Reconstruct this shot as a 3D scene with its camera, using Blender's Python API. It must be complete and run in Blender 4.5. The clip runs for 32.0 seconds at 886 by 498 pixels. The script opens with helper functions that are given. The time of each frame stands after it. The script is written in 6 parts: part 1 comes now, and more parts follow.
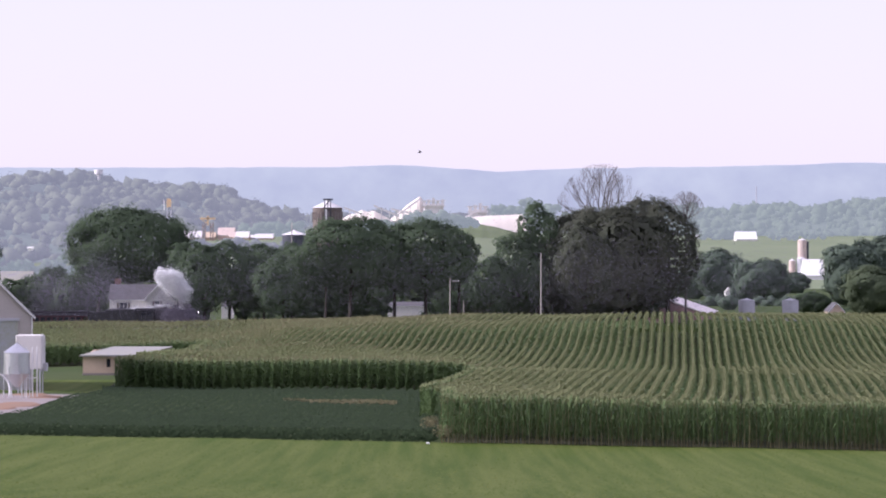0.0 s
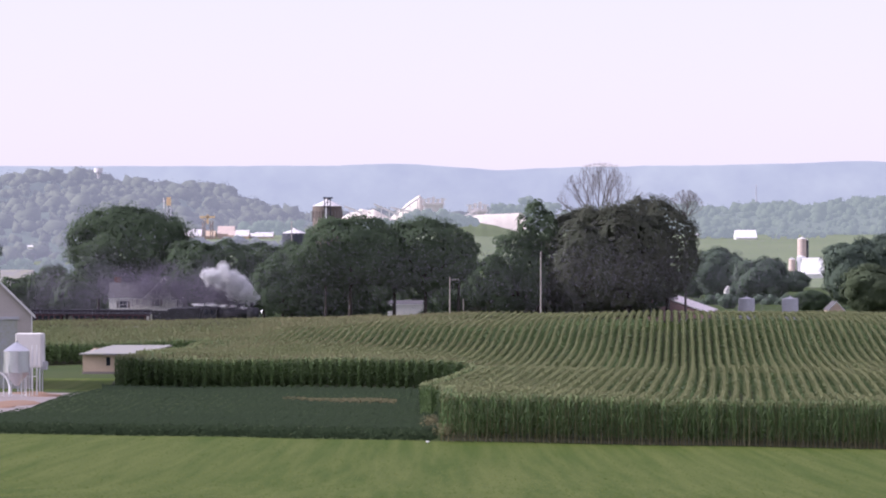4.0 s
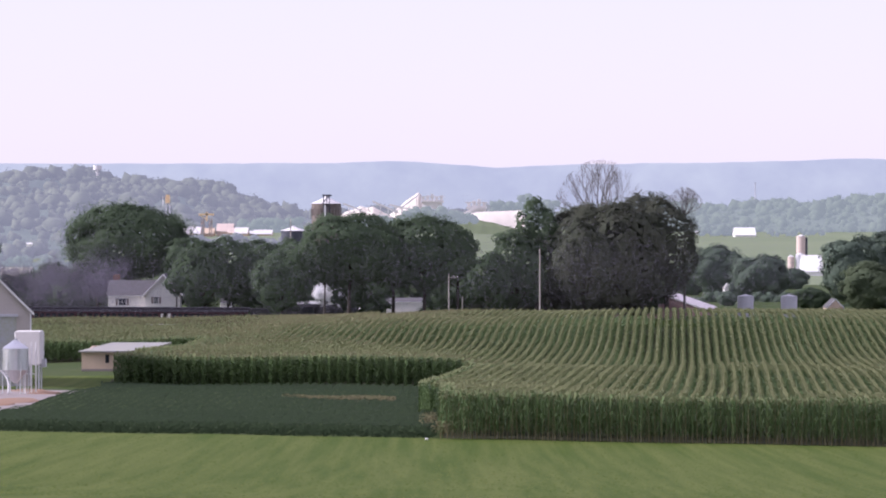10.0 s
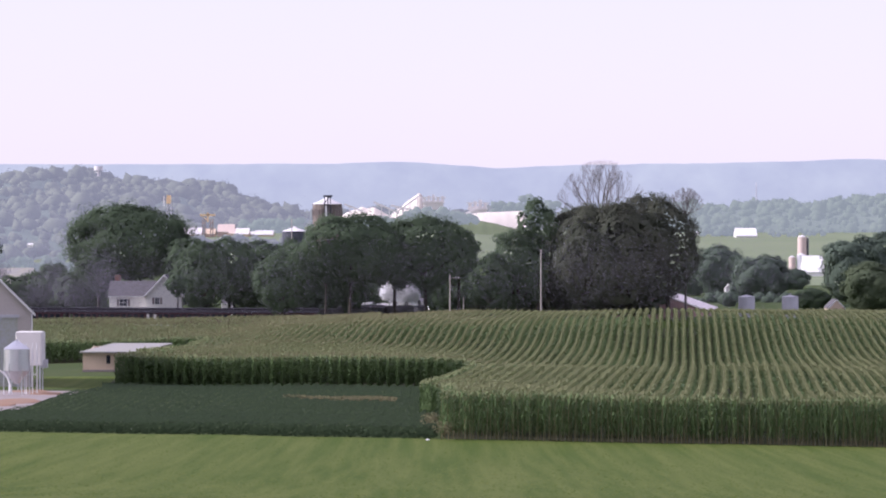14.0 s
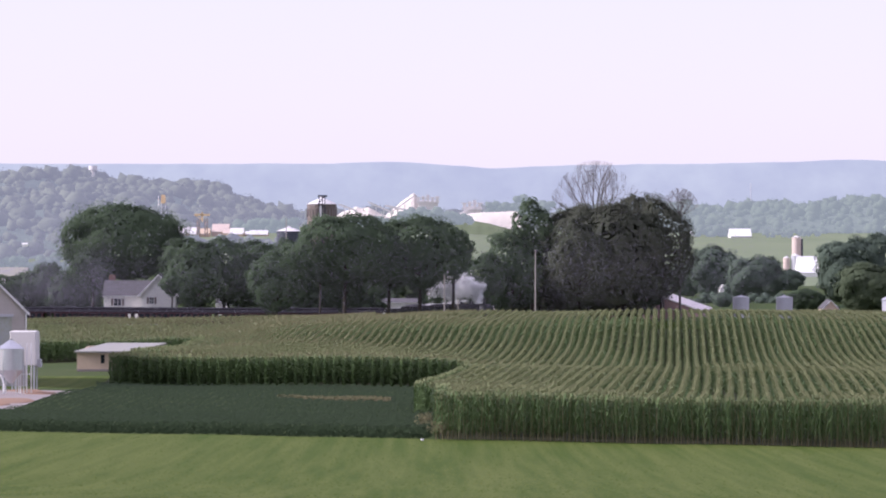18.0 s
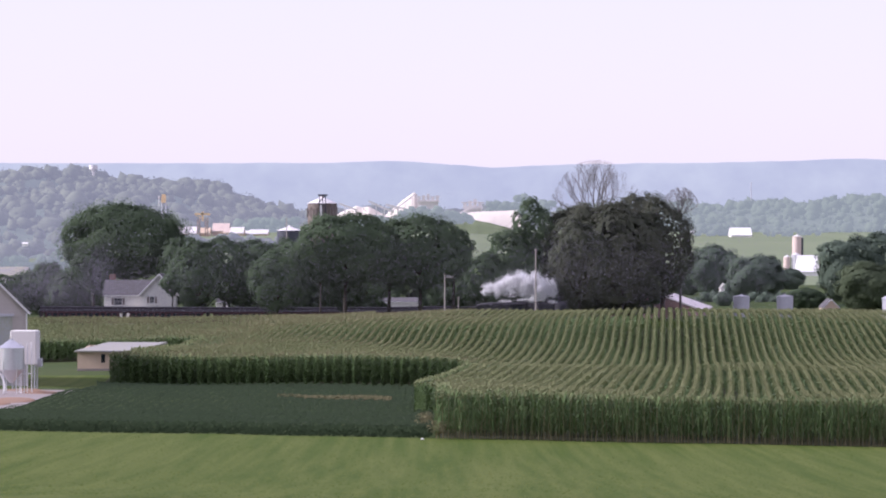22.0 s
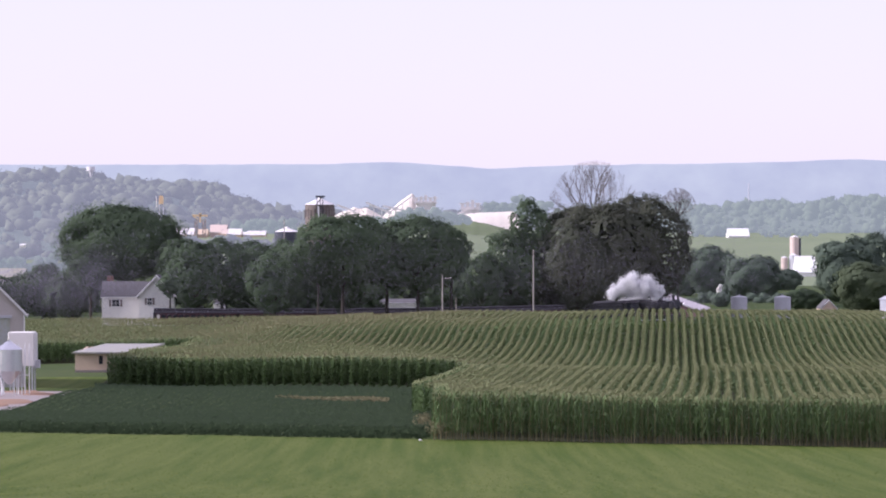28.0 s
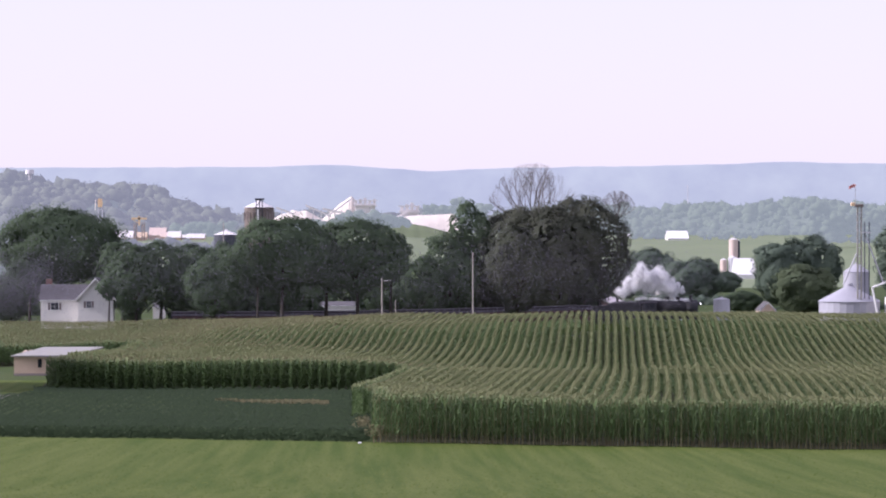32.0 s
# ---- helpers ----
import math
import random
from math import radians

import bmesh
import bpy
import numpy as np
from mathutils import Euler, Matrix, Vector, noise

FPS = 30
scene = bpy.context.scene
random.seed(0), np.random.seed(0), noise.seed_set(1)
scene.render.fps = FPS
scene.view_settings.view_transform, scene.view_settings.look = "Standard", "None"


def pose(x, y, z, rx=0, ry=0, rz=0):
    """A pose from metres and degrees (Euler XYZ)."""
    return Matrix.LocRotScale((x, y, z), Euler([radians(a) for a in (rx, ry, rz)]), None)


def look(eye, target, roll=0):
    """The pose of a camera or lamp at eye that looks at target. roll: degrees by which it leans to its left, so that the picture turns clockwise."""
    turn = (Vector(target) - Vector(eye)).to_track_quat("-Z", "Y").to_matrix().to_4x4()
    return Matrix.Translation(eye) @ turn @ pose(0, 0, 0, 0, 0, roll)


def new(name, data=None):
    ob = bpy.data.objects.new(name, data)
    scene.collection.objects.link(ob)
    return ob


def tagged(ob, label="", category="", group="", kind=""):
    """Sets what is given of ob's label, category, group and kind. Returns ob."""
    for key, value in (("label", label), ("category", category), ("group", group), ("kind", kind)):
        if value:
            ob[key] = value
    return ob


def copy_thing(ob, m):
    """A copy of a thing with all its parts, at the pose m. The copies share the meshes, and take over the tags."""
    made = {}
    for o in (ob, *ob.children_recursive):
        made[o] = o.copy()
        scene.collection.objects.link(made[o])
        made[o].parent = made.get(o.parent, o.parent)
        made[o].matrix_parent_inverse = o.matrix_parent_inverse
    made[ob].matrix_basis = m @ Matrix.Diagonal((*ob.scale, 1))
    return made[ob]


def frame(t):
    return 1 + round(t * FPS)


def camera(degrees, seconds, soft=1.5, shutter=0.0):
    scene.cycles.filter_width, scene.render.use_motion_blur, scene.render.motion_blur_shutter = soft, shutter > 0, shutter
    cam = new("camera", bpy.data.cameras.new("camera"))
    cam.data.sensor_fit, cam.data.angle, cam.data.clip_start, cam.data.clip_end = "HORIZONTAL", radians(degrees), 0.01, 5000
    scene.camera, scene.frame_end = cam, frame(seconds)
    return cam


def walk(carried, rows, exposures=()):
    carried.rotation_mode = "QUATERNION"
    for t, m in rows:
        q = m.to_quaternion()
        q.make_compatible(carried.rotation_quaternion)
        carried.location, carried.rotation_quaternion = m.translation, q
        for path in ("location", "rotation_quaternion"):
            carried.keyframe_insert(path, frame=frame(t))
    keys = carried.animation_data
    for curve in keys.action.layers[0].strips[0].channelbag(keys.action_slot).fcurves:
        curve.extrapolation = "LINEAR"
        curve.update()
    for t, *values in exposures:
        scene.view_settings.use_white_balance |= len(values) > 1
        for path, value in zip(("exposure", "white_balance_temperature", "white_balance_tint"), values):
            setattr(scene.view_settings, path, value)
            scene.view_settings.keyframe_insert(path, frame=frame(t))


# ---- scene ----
# Farmland valley with a steam train: x to the right, y ahead, metres; the camera stands on a hillside 18 m above the valley floor.
EYE_Z = 20.0
MARK, AHEAD, LEVEL = 1 / 6385, 784, 400      # bearings of far things: marks of 1/6385 rad; straight ahead, level with the eye
cam = camera(14.0, 32.0, soft=2.0)
walk(cam, [(t, pose(0, 0, EYE_Z, 90 + pitch, roll, yaw)) for t, yaw, pitch, roll in (
    (0, 0.0137, -0.352, 0.008),
    (0.5, -0.0169, -0.3564, 0.007),
    (1, -0.0115, -0.3477, -0.011),
    (1.5, 0.0542, -0.375, -0.034),
    (2, 0.025, -0.375, -0.033),
    (2.5, 0.0131, -0.3751, -0.024),
    (3, -0, -0.3679, -0),
    (3.5, 0.0137, -0.3728, 0.001),
    (5.5, -0.0124, -0.3784, 0.031),
    (6, -0.0208, -0.3846, -0.01),
    (6.5, -0.0244, -0.3905, -0.049),
    (7, -0.0138, -0.3885, -0.018),
    (7.5, -0.0138, -0.3885, -0.018),
    (8, 0.0111, -0.3658, -0.035),
    (8.5, 0.0329, -0.3088, -0.061),
    (9, 0.0412, -0.4029, -0.031),
    (9.5, 0.0426, -0.4279, 0.034),
    (10, -0.0052, -0.4161, 0.005),
    (10.5, 0.0115, -0.4277, 0.017),
    (11, 0.0074, -0.4322, 0.001),
    (11.5, 0.0093, -0.4323, -0.012),
    (12, 0.0101, -0.4345, -0.004),
    (12.5, -0, -0.4308, -0.003),
    (13, 0.0016, -0.4075, 0.041),
    (13.5, 0.0024, -0.401, 0.022),
    (14, 0.0121, -0.407, 0.02),
    (14.5, -0.0114, -0.4031, 0.006),
    (16.5, -0.0247, -0.4152, -0.001),
    (17, -0.0173, -0.4174, -0.012),
    (17.5, -0.111, -0.4392, -0.035),
    (18, -0.0754, -0.4053, -0.066),
    (18.5, -0.1056, -0.3989, 0.009),
    (19, -0.0834, -0.4147, -0.027),
    (19.5, -0.0835, -0.4144, 0.013),
    (20, -0.0255, -0.4133, 0.01),
    (20.5, -0.0661, -0.424, 0.026),
    (21, -0.0832, -0.4215, 0.004),
    (21.5, -0.0275, -0.4175, -0.032),
    (22, -0.0695, -0.4178, -0.035),
    (22.5, -0.0714, -0.4151, -0.031),
    (23, -0.0953, -0.4325, -0.003),
    (23.5, -0.0694, -0.4256, 0.022),
    (24, -0.0875, -0.4244, 0.063),
    (24.5, -0.1078, -0.4347, 0.026),
    (25, -0.1115, -0.4343, 0.021),
    (25.5, -0.1461, -0.4364, 0.065),
    (27.5, -0.1098, -0.4108, 0.028),
    (28, -0.1081, -0.4, 0.023),
    (28.5, -0.1582, -0.4489, -0.042),
    (29, -0.1907, -0.4454, -0.036),
    (29.5, -0.2896, -0.5098, -0.099),
    (30, -0.4955, -0.4645, -0.166),
    (30.5, -0.8261, -0.5287, -0.211),
    (31, -1.2027, -0.4927, -0.156),
    (31.5, -1.1964, -0.4535, -0.11),
    (32, -1.0697, -0.3589, 0.088)
)],
     exposures=[(0.0, 1.15, 5700, 27), (32.0, 1.15, 5700, 27)])

# ---- daylight: hazy sky, low soft sun from the left ----
SUN_UP, SUN_AZ = 28.0, -94.0          # degrees; azimuth from straight ahead, to the right
world = bpy.data.worlds.new("hazy_sky")
scene.world = world
world.use_nodes = True
wn = world.node_tree.nodes
wl = world.node_tree.links
wn.clear()
sky = wn.new("ShaderNodeTexSky")
sky.sky_type = "NISHITA"
sky.sun_disc = False
sky.sun_elevation = radians(SUN_UP)
sky.sun_rotation = radians(SUN_AZ)
sky.air_density, sky.dust_density, sky.ozone_density, sky.altitude = 1.0, 0.7, 1.0, 100
wb = wn.new("ShaderNodeBackground")
wb.inputs["Strength"].default_value = 0.10
wo = wn.new("ShaderNodeOutputWorld")
haze = wn.new("ShaderNodeMix")            # even white haze over the whole sky
haze.data_type = "RGBA"
haze.inputs[0].default_value = 0.8
haze.inputs[7].default_value = (4.15, 3.75, 3.95, 1)
wl.new(sky.outputs[0], haze.inputs[6])
wl.new(haze.outputs[2], wb.inputs[0])
wl.new(wb.outputs[0], wo.inputs[0])
sun_data = bpy.data.lights.new("sun", "SUN")
sun_data.energy, sun_data.angle, sun_data.color = 2.6, radians(7.0), (1.0, 0.93, 0.82)
sun = new("sun", sun_data)
sd = Vector((math.sin(radians(SUN_AZ)) * math.cos(radians(SUN_UP)), math.cos(radians(SUN_AZ)) * math.cos(radians(SUN_UP)), math.sin(radians(SUN_UP))))
sun.matrix_world = look(sd * 100, (0, 0, 0))


# ---- materials ----
def material(name, colour, second=None, rough=0.8, scale=1.0, fine=8.0, bump=0.0, metal=0.0, vary=0.0, leaf=0.0, wave=None, glow=0.0, glow_colour=None, amount=0.5, spec=0.3, stretch=None):
    """Two-scale noise between two colours; vary: by piece; leaf: light passing through; wave: (scale, axis) ribs."""
    m = bpy.data.materials.new(name)
    m.use_nodes = True
    n, l = m.node_tree.nodes, m.node_tree.links
    b = n["Principled BSDF"]
    b.inputs["Roughness"].default_value = rough
    b.inputs["Metallic"].default_value = metal
    b.inputs["Specular IOR Level"].default_value = spec
    tc = n.new("ShaderNodeTexCoord")
    big = n.new("ShaderNodeTexNoise")
    big.inputs["Scale"].default_value, big.inputs["Detail"].default_value = scale, 4
    small = n.new("ShaderNodeTexNoise")
    small.inputs["Scale"].default_value, small.inputs["Detail"].default_value = scale * fine, 3
    where = tc.outputs["Object"]
    if stretch:                              # streaks: turn, then scale per axis
        mp = n.new("ShaderNodeMapping")
        mp.inputs["Rotation"].default_value = (0, 0, radians(stretch[2]))
        mp.inputs["Scale"].default_value = (stretch[0], stretch[1], 1)
        l.new(where, mp.inputs["Vector"])
        where = mp.outputs[0]
    l.new(where, big.inputs["Vector"])
    l.new(where, small.inputs["Vector"])
    add = n.new("ShaderNodeMath")
    add.operation = "MULTIPLY_ADD"
    add.inputs[1].default_value = 0.45
    l.new(small.outputs["Fac"], add.inputs[0])
    half = n.new("ShaderNodeMath")
    half.operation = "MULTIPLY"
    half.inputs[1].default_value = 0.55
    l.new(big.outputs["Fac"], half.inputs[0])
    l.new(half.outputs[0], add.inputs[2])
    ramp = n.new("ShaderNodeMapRange")
    ramp.inputs[1].default_value, ramp.inputs[2].default_value = 0.5 - 0.32 * (1.1 - amount), 0.5 + 0.32 * (1.1 - amount)
    l.new(add.outputs[0], ramp.inputs[0])
    mix = n.new("ShaderNodeMix")
    mix.data_type = "RGBA"
    mix.inputs[6].default_value = (*colour, 1)
    mix.inputs[7].default_value = (*(second or [c * 0.75 for c in colour]), 1)
    l.new(ramp.outputs[0], mix.inputs[0])
    out = mix.outputs[2]
    if vary:
        geo = n.new("ShaderNodeNewGeometry")
        inf = n.new("ShaderNodeObjectInfo")
        both = n.new("ShaderNodeMath")
        both.operation = "ADD"
        l.new(geo.outputs["Random Per Island"], both.inputs[0])
        l.new(inf.outputs["Random"], both.inputs[1])
        rng = n.new("ShaderNodeMapRange")
        rng.inputs[2].default_value, rng.inputs[3].default_value, rng.inputs[4].default_value = 2.0, 1 - vary, 1 + vary
        l.new(both.outputs[0], rng.inputs[0])
        hsv = n.new("ShaderNodeHueSaturation")
        l.new(rng.outputs[0], hsv.inputs["Value"])
        l.new(out, hsv.inputs["Color"])
        out = hsv.outputs[0]
    l.new(out, b.inputs["Base Color"])
    height = add.outputs[0]
    if wave:
        wv = n.new("ShaderNodeTexWave")
        wv.bands_direction = wave[1]
        wv.inputs["Scale"].default_value = wave[0]
        l.new(tc.outputs["Object"], wv.inputs["Vector"])
        height = wv.outputs["Fac"]
    if bump:
        bp = n.new("ShaderNodeBump")
        bp.inputs["Strength"].default_value = 0.6
        bp.inputs["Distance"].default_value = bump
        l.new(height, bp.inputs["Height"])
        l.new(bp.outputs[0], b.inputs["Normal"])
    last = b.outputs[0]
    if leaf:
        tr = n.new("ShaderNodeBsdfTranslucent")
        l.new(out, tr.inputs[0])
        ms = n.new("ShaderNodeMixShader")
        ms.inputs[0].default_value = leaf
        l.new(last, ms.inputs[1])
        l.new(tr.outputs[0], ms.inputs[2])
        last = ms.outputs[0]
        l.new(last, n["Material Output"].inputs[0])
    if glow:
        b.inputs["Emission Color"].default_value = (*(glow_colour or colour), 1)
        b.inputs["Emission Strength"].default_value = glow
    return m


M = {}
M["lawn"] = material("mown_grass", (0.060, 0.094, 0.016), (0.108, 0.134, 0.034), scale=0.75, fine=2.6, stretch=(1.0, 0.012, 5), amount=0.7, bump=0.03, rough=0.9, spec=0.06)
M["blade"] = material("grass_blade", (0.078, 0.118, 0.026), (0.100, 0.134, 0.036), scale=0.07, fine=7, vary=0.05, leaf=0.3, rough=0.8, amount=0.7, spec=0.06)
M["soil"] = material("field_soil", (0.060, 0.066, 0.036), (0.048, 0.052, 0.030), scale=0.5, bump=0.04, rough=0.95, spec=0.06)
M["meadow"] = material("meadow", (0.050, 0.076, 0.026), (0.070, 0.092, 0.036), scale=0.02, fine=12, rough=0.95, spec=0.06)
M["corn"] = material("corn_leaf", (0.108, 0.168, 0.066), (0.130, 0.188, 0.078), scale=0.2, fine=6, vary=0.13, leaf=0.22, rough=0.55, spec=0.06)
# upper leaves are paler; a sunlit look is also put into their colour
M["corn_top"] = material("sunlit_upper_corn_leaf", (0.202, 0.234, 0.110), (0.222, 0.248, 0.120), scale=0.2, fine=6, vary=0.08, leaf=0.22, rough=0.6, spec=0.06)
M["tassel"] = material("corn_tassel", (0.196, 0.206, 0.106), (0.182, 0.194, 0.098), scale=1, vary=0.08, leaf=0.2, spec=0.06)
M["dry_tassel"] = material("dry_corn_tassel", (0.206, 0.196, 0.110), (0.190, 0.182, 0.100), scale=1, vary=0.08, leaf=0.2, spec=0.06)
M["stalk"] = material("corn_stalk", (0.170, 0.170, 0.085), (0.210, 0.170, 0.100), scale=2, vary=0.2, spec=0.06)
M["soy"] = material("soy_leaf", (0.032, 0.051, 0.025), (0.038, 0.057, 0.028), scale=0.05, fine=10, vary=0.02, leaf=0.2, spec=0.06)
M["dry"] = material("dry_grass", (0.16, 0.14, 0.08), (0.115, 0.12, 0.058), scale=0.6, vary=0.25, leaf=0.2, spec=0.06)
M["leaf"] = material("tree_leaf", (0.098, 0.136, 0.084), (0.112, 0.152, 0.092), scale=0.12, fine=5, vary=0.06, leaf=0.5, spec=0.03)
M["leaf_light"] = material("light_tree_leaf", (0.126, 0.162, 0.098), (0.144, 0.178, 0.106), scale=0.15, fine=5, vary=0.1, leaf=0.5, spec=0.03)
M["leaf_brown"] = material("browning_tree_leaf", (0.108, 0.110, 0.086), (0.102, 0.120, 0.084), scale=0.12, fine=5, vary=0.06, leaf=0.5, spec=0.03)
M["feather"] = material("dark_feathers", (0.045, 0.04, 0.04), (0.03, 0.028, 0.028), scale=20, rough=0.8)
M["bark"] = material("bark", (0.060, 0.050, 0.042), (0.04, 0.034, 0.03), scale=3, bump=0.03, rough=0.95)
M["deadwood"] = material("weathered_dead_wood", (0.165, 0.145, 0.135), (0.13, 0.115, 0.11), scale=2, rough=0.95)
M["pole"] = material("weathered_pole_wood", (0.38, 0.35, 0.32), (0.28, 0.25, 0.22), scale=4, rough=0.9)
M["siding"] = material("white_siding", (0.74, 0.715, 0.68), (0.66, 0.64, 0.61), scale=0.6, fine=14, rough=0.7)
M["barn_wall"] = material("barn_siding", (0.50, 0.455, 0.42), (0.44, 0.40, 0.37), scale=0.4, fine=14, rough=0.75)
M["cut"] = material("cut_pale_grass", (0.126, 0.160, 0.046), (0.156, 0.174, 0.058), scale=0.07, fine=7, vary=0.08, leaf=0.3, spec=0.06)
M["cream"] = material("cream_wall", (0.62, 0.49, 0.36), (0.55, 0.43, 0.32), scale=0.7, fine=10, rough=0.85)
M["trim"] = material("white_trim", (0.8, 0.79, 0.78), (0.7, 0.69, 0.68), scale=2)
M["shingle"] = material("grey_shingle", (0.085, 0.08, 0.088), (0.12, 0.115, 0.12), scale=1.5, fine=12, rough=0.9)
M["tin"] = material("pale_metal_roof", (0.36, 0.35, 0.24), (0.30, 0.29, 0.32), scale=0.5, rough=0.5, metal=0.2)
M["pinkroof"] = material("faded_pink_roof", (0.60, 0.54, 0.56), (0.54, 0.49, 0.50), scale=0.4, rough=0.6)
M["pinkwall"] = material("faded_pink_wall", (0.34, 0.22, 0.22), (0.28, 0.19, 0.19), scale=0.6, rough=0.8)
M["steel"] = material("galvanised_steel", (0.74, 0.75, 0.78), (0.60, 0.61, 0.64), scale=0.8, fine=9, rough=0.28, metal=0.92)
M["dull_steel"] = material("dull_bin_steel", (0.52, 0.52, 0.55), (0.46, 0.46, 0.49), scale=0.5, rough=0.6, metal=0.05)
M["grey_bin"] = material("weathered_grey_bin_steel", (0.33, 0.33, 0.37), (0.38, 0.38, 0.42), scale=0.5, rough=0.6, metal=0.05)
M["flag"] = material("faded_red_flag", (0.55, 0.16, 0.14), (0.62, 0.40, 0.38), scale=2.0, rough=0.9, leaf=0.3)
M["darkbin"] = material("dark_bin_sheet", (0.045, 0.05, 0.07), (0.07, 0.075, 0.09), scale=0.5, rough=0.6)
M["rustbin"] = material("weathered_bin_staves", (0.20, 0.165, 0.14), (0.13, 0.11, 0.10), scale=0.8, rough=0.85)
M["door"] = material("sliding_door", (0.42, 0.43, 0.47), (0.34, 0.35, 0.24), scale=0.7)
M["glass"] = material("window_glass", (0.03, 0.035, 0.045), (0.02, 0.02, 0.03), rough=0.08)
M["shutter"] = material("grey_brown_shutter", (0.2, 0.16, 0.15), rough=0.7)
M["brick"] = material("brick_chimney", (0.24, 0.14, 0.11), scale=3)
M["concrete"] = material("pale_concrete", (0.30, 0.26, 0.25), (0.24, 0.21, 0.20), scale=0.4, fine=15, rough=0.9)
M["dirt"] = material("orange_dirt", (0.29, 0.165, 0.10), (0.24, 0.17, 0.125), scale=0.8, rough=0.95)
M["gravel"] = material("pale_crushed_stone", (0.80, 0.735, 0.65), (0.66, 0.60, 0.53), scale=0.08, fine=20, rough=0.95, spec=0.06)
M["plant"] = material("pale_plant_steel", (0.76, 0.73, 0.72), (0.62, 0.6, 0.6), scale=0.1)
# warm sunlight on the works towers put into this yellow; bell and motor share it
M["amber"] = material("sunlit_yellow_metal", (0.80, 0.58, 0.34), (0.66, 0.48, 0.30), scale=0.2)
M["brown_steel"] = material("brown_weathered_steel", (0.27, 0.22, 0.21), (0.36, 0.28, 0.24), scale=0.3)
M["pink"] = material("pinkish_silo_stave", (0.62, 0.50, 0.44), (0.54, 0.45, 0.40), scale=0.3)
M["iron"] = material("black_locomotive_iron", (0.028, 0.027, 0.032), (0.045, 0.043, 0.048), scale=1.2, rough=0.5)
M["grey_iron"] = material("graphite_boiler_jacket", (0.050, 0.050, 0.058), (0.036, 0.036, 0.042), scale=0.8, rough=0.6)
M["maroon"] = material("maroon_coach_paint", (0.072, 0.026, 0.033), (0.058, 0.023, 0.030), scale=0.5, rough=0.5)
M["coach_roof"] = material("dark_coach_roof", (0.032, 0.030, 0.036), (0.026, 0.025, 0.030), scale=0.6, rough=0.9, spec=0.06)
M["lamp"] = material("lit_headlight", (1.0, 0.95, 0.85), glow=3.0)
M["rail"] = material("rail_steel", (0.2, 0.17, 0.15), rough=0.5, metal=0.6)
M["ballast"] = material("track_ballast", (0.25, 0.23, 0.21), (0.17, 0.16, 0.15), scale=3, rough=0.95)
M["steam"] = material("white_steam", (0.90, 0.90, 0.90), (0.85, 0.85, 0.86), leaf=0.5, rough=1.0, spec=0.06)
M["smoke"] = material("coal_smoke", (0.195, 0.178, 0.222), (0.165, 0.152, 0.188), leaf=0.5, rough=1.0, spec=0.06)
M["thin"] = material("thinning_grey_smoke", (0.29, 0.27, 0.33), (0.26, 0.245, 0.30), leaf=0.5, rough=1.0, spec=0.06)
# distance: wooded hills far beyond the farmland; blue air is painted in, as emission or paler base colour
# fields paled by haze in their base colour, without emission
M["far_field"] = material("haze_paled_fields", (0.168, 0.212, 0.126), (0.214, 0.250, 0.150), scale=0.006, fine=9, spec=0.06)
# hill woods and slopes: blue haze painted as emission
M["hill_wood"] = material("distant_wood_haze_glow", (0.050, 0.060, 0.038), (0.088, 0.098, 0.060), scale=0.006, fine=5, vary=0.06, glow=0.166, glow_colour=(0.61, 0.63, 0.73), spec=0.06)
M["hill_green"] = material("distant_green_wood_haze_glow", (0.040, 0.052, 0.034), (0.056, 0.070, 0.040), scale=0.008, fine=5, vary=0.05, glow=0.22, glow_colour=(0.54, 0.61, 0.61), spec=0.06)
M["hill_ground"] = material("distant_hillside_haze_glow", (0.050, 0.068, 0.042), (0.062, 0.08, 0.048), scale=0.01, glow=0.18, glow_colour=(0.56, 0.60, 0.68), spec=0.06)
# leaf colours raised and cooled with distance: air haze painted into them
M["far_wood"] = material("haze_paled_far_trees", (0.22, 0.262, 0.235), (0.26, 0.30, 0.26), scale=0.03, fine=6, vary=0.12, leaf=0.3, spec=0.06)
M["mid_wood"] = material("haze_paled_tree_leaf", (0.138, 0.182, 0.138), (0.158, 0.204, 0.152), scale=0.1, fine=6, vary=0.06, leaf=0.45, spec=0.06)
# the ridge's blue haze is emission, not lit surface colour
M["ridge"] = material("far_ridge_haze_glow", (0.085, 0.10, 0.12), (0.15, 0.17, 0.165), scale=0.004, fine=6, glow=0.205, amount=0.7, glow_colour=(0.84, 0.90, 1.0))


# ---- mesh helpers ----
def link(name, me, mat, parent=None, label=""):
    for mm in (mat if isinstance(mat, (list, tuple)) else [mat]):
        me.materials.append(mm)
    ob = new(name, me)
    if parent:
        ob.parent = parent
    if label:
        ob["label"] = label
    return ob


def part(name, bm, mat, parent=None, label="", smooth=False):
    me = bpy.data.meshes.new(name)
    bm.normal_update()
    bm.to_mesh(me)
    bm.free()
    if smooth:
        me.polygons.foreach_set("use_smooth", [True] * len(me.polygons))
    return link(name, me, mat, parent, label)


def sheet(name, verts, faces, mat, parent=None, label="", smooth=False):
    me = bpy.data.meshes.new(name)
    me.from_pydata(verts, [], faces)
    if smooth:
        me.polygons.foreach_set("use_smooth", [True] * len(me.polygons))
    return link(name, me, mat, parent, label)


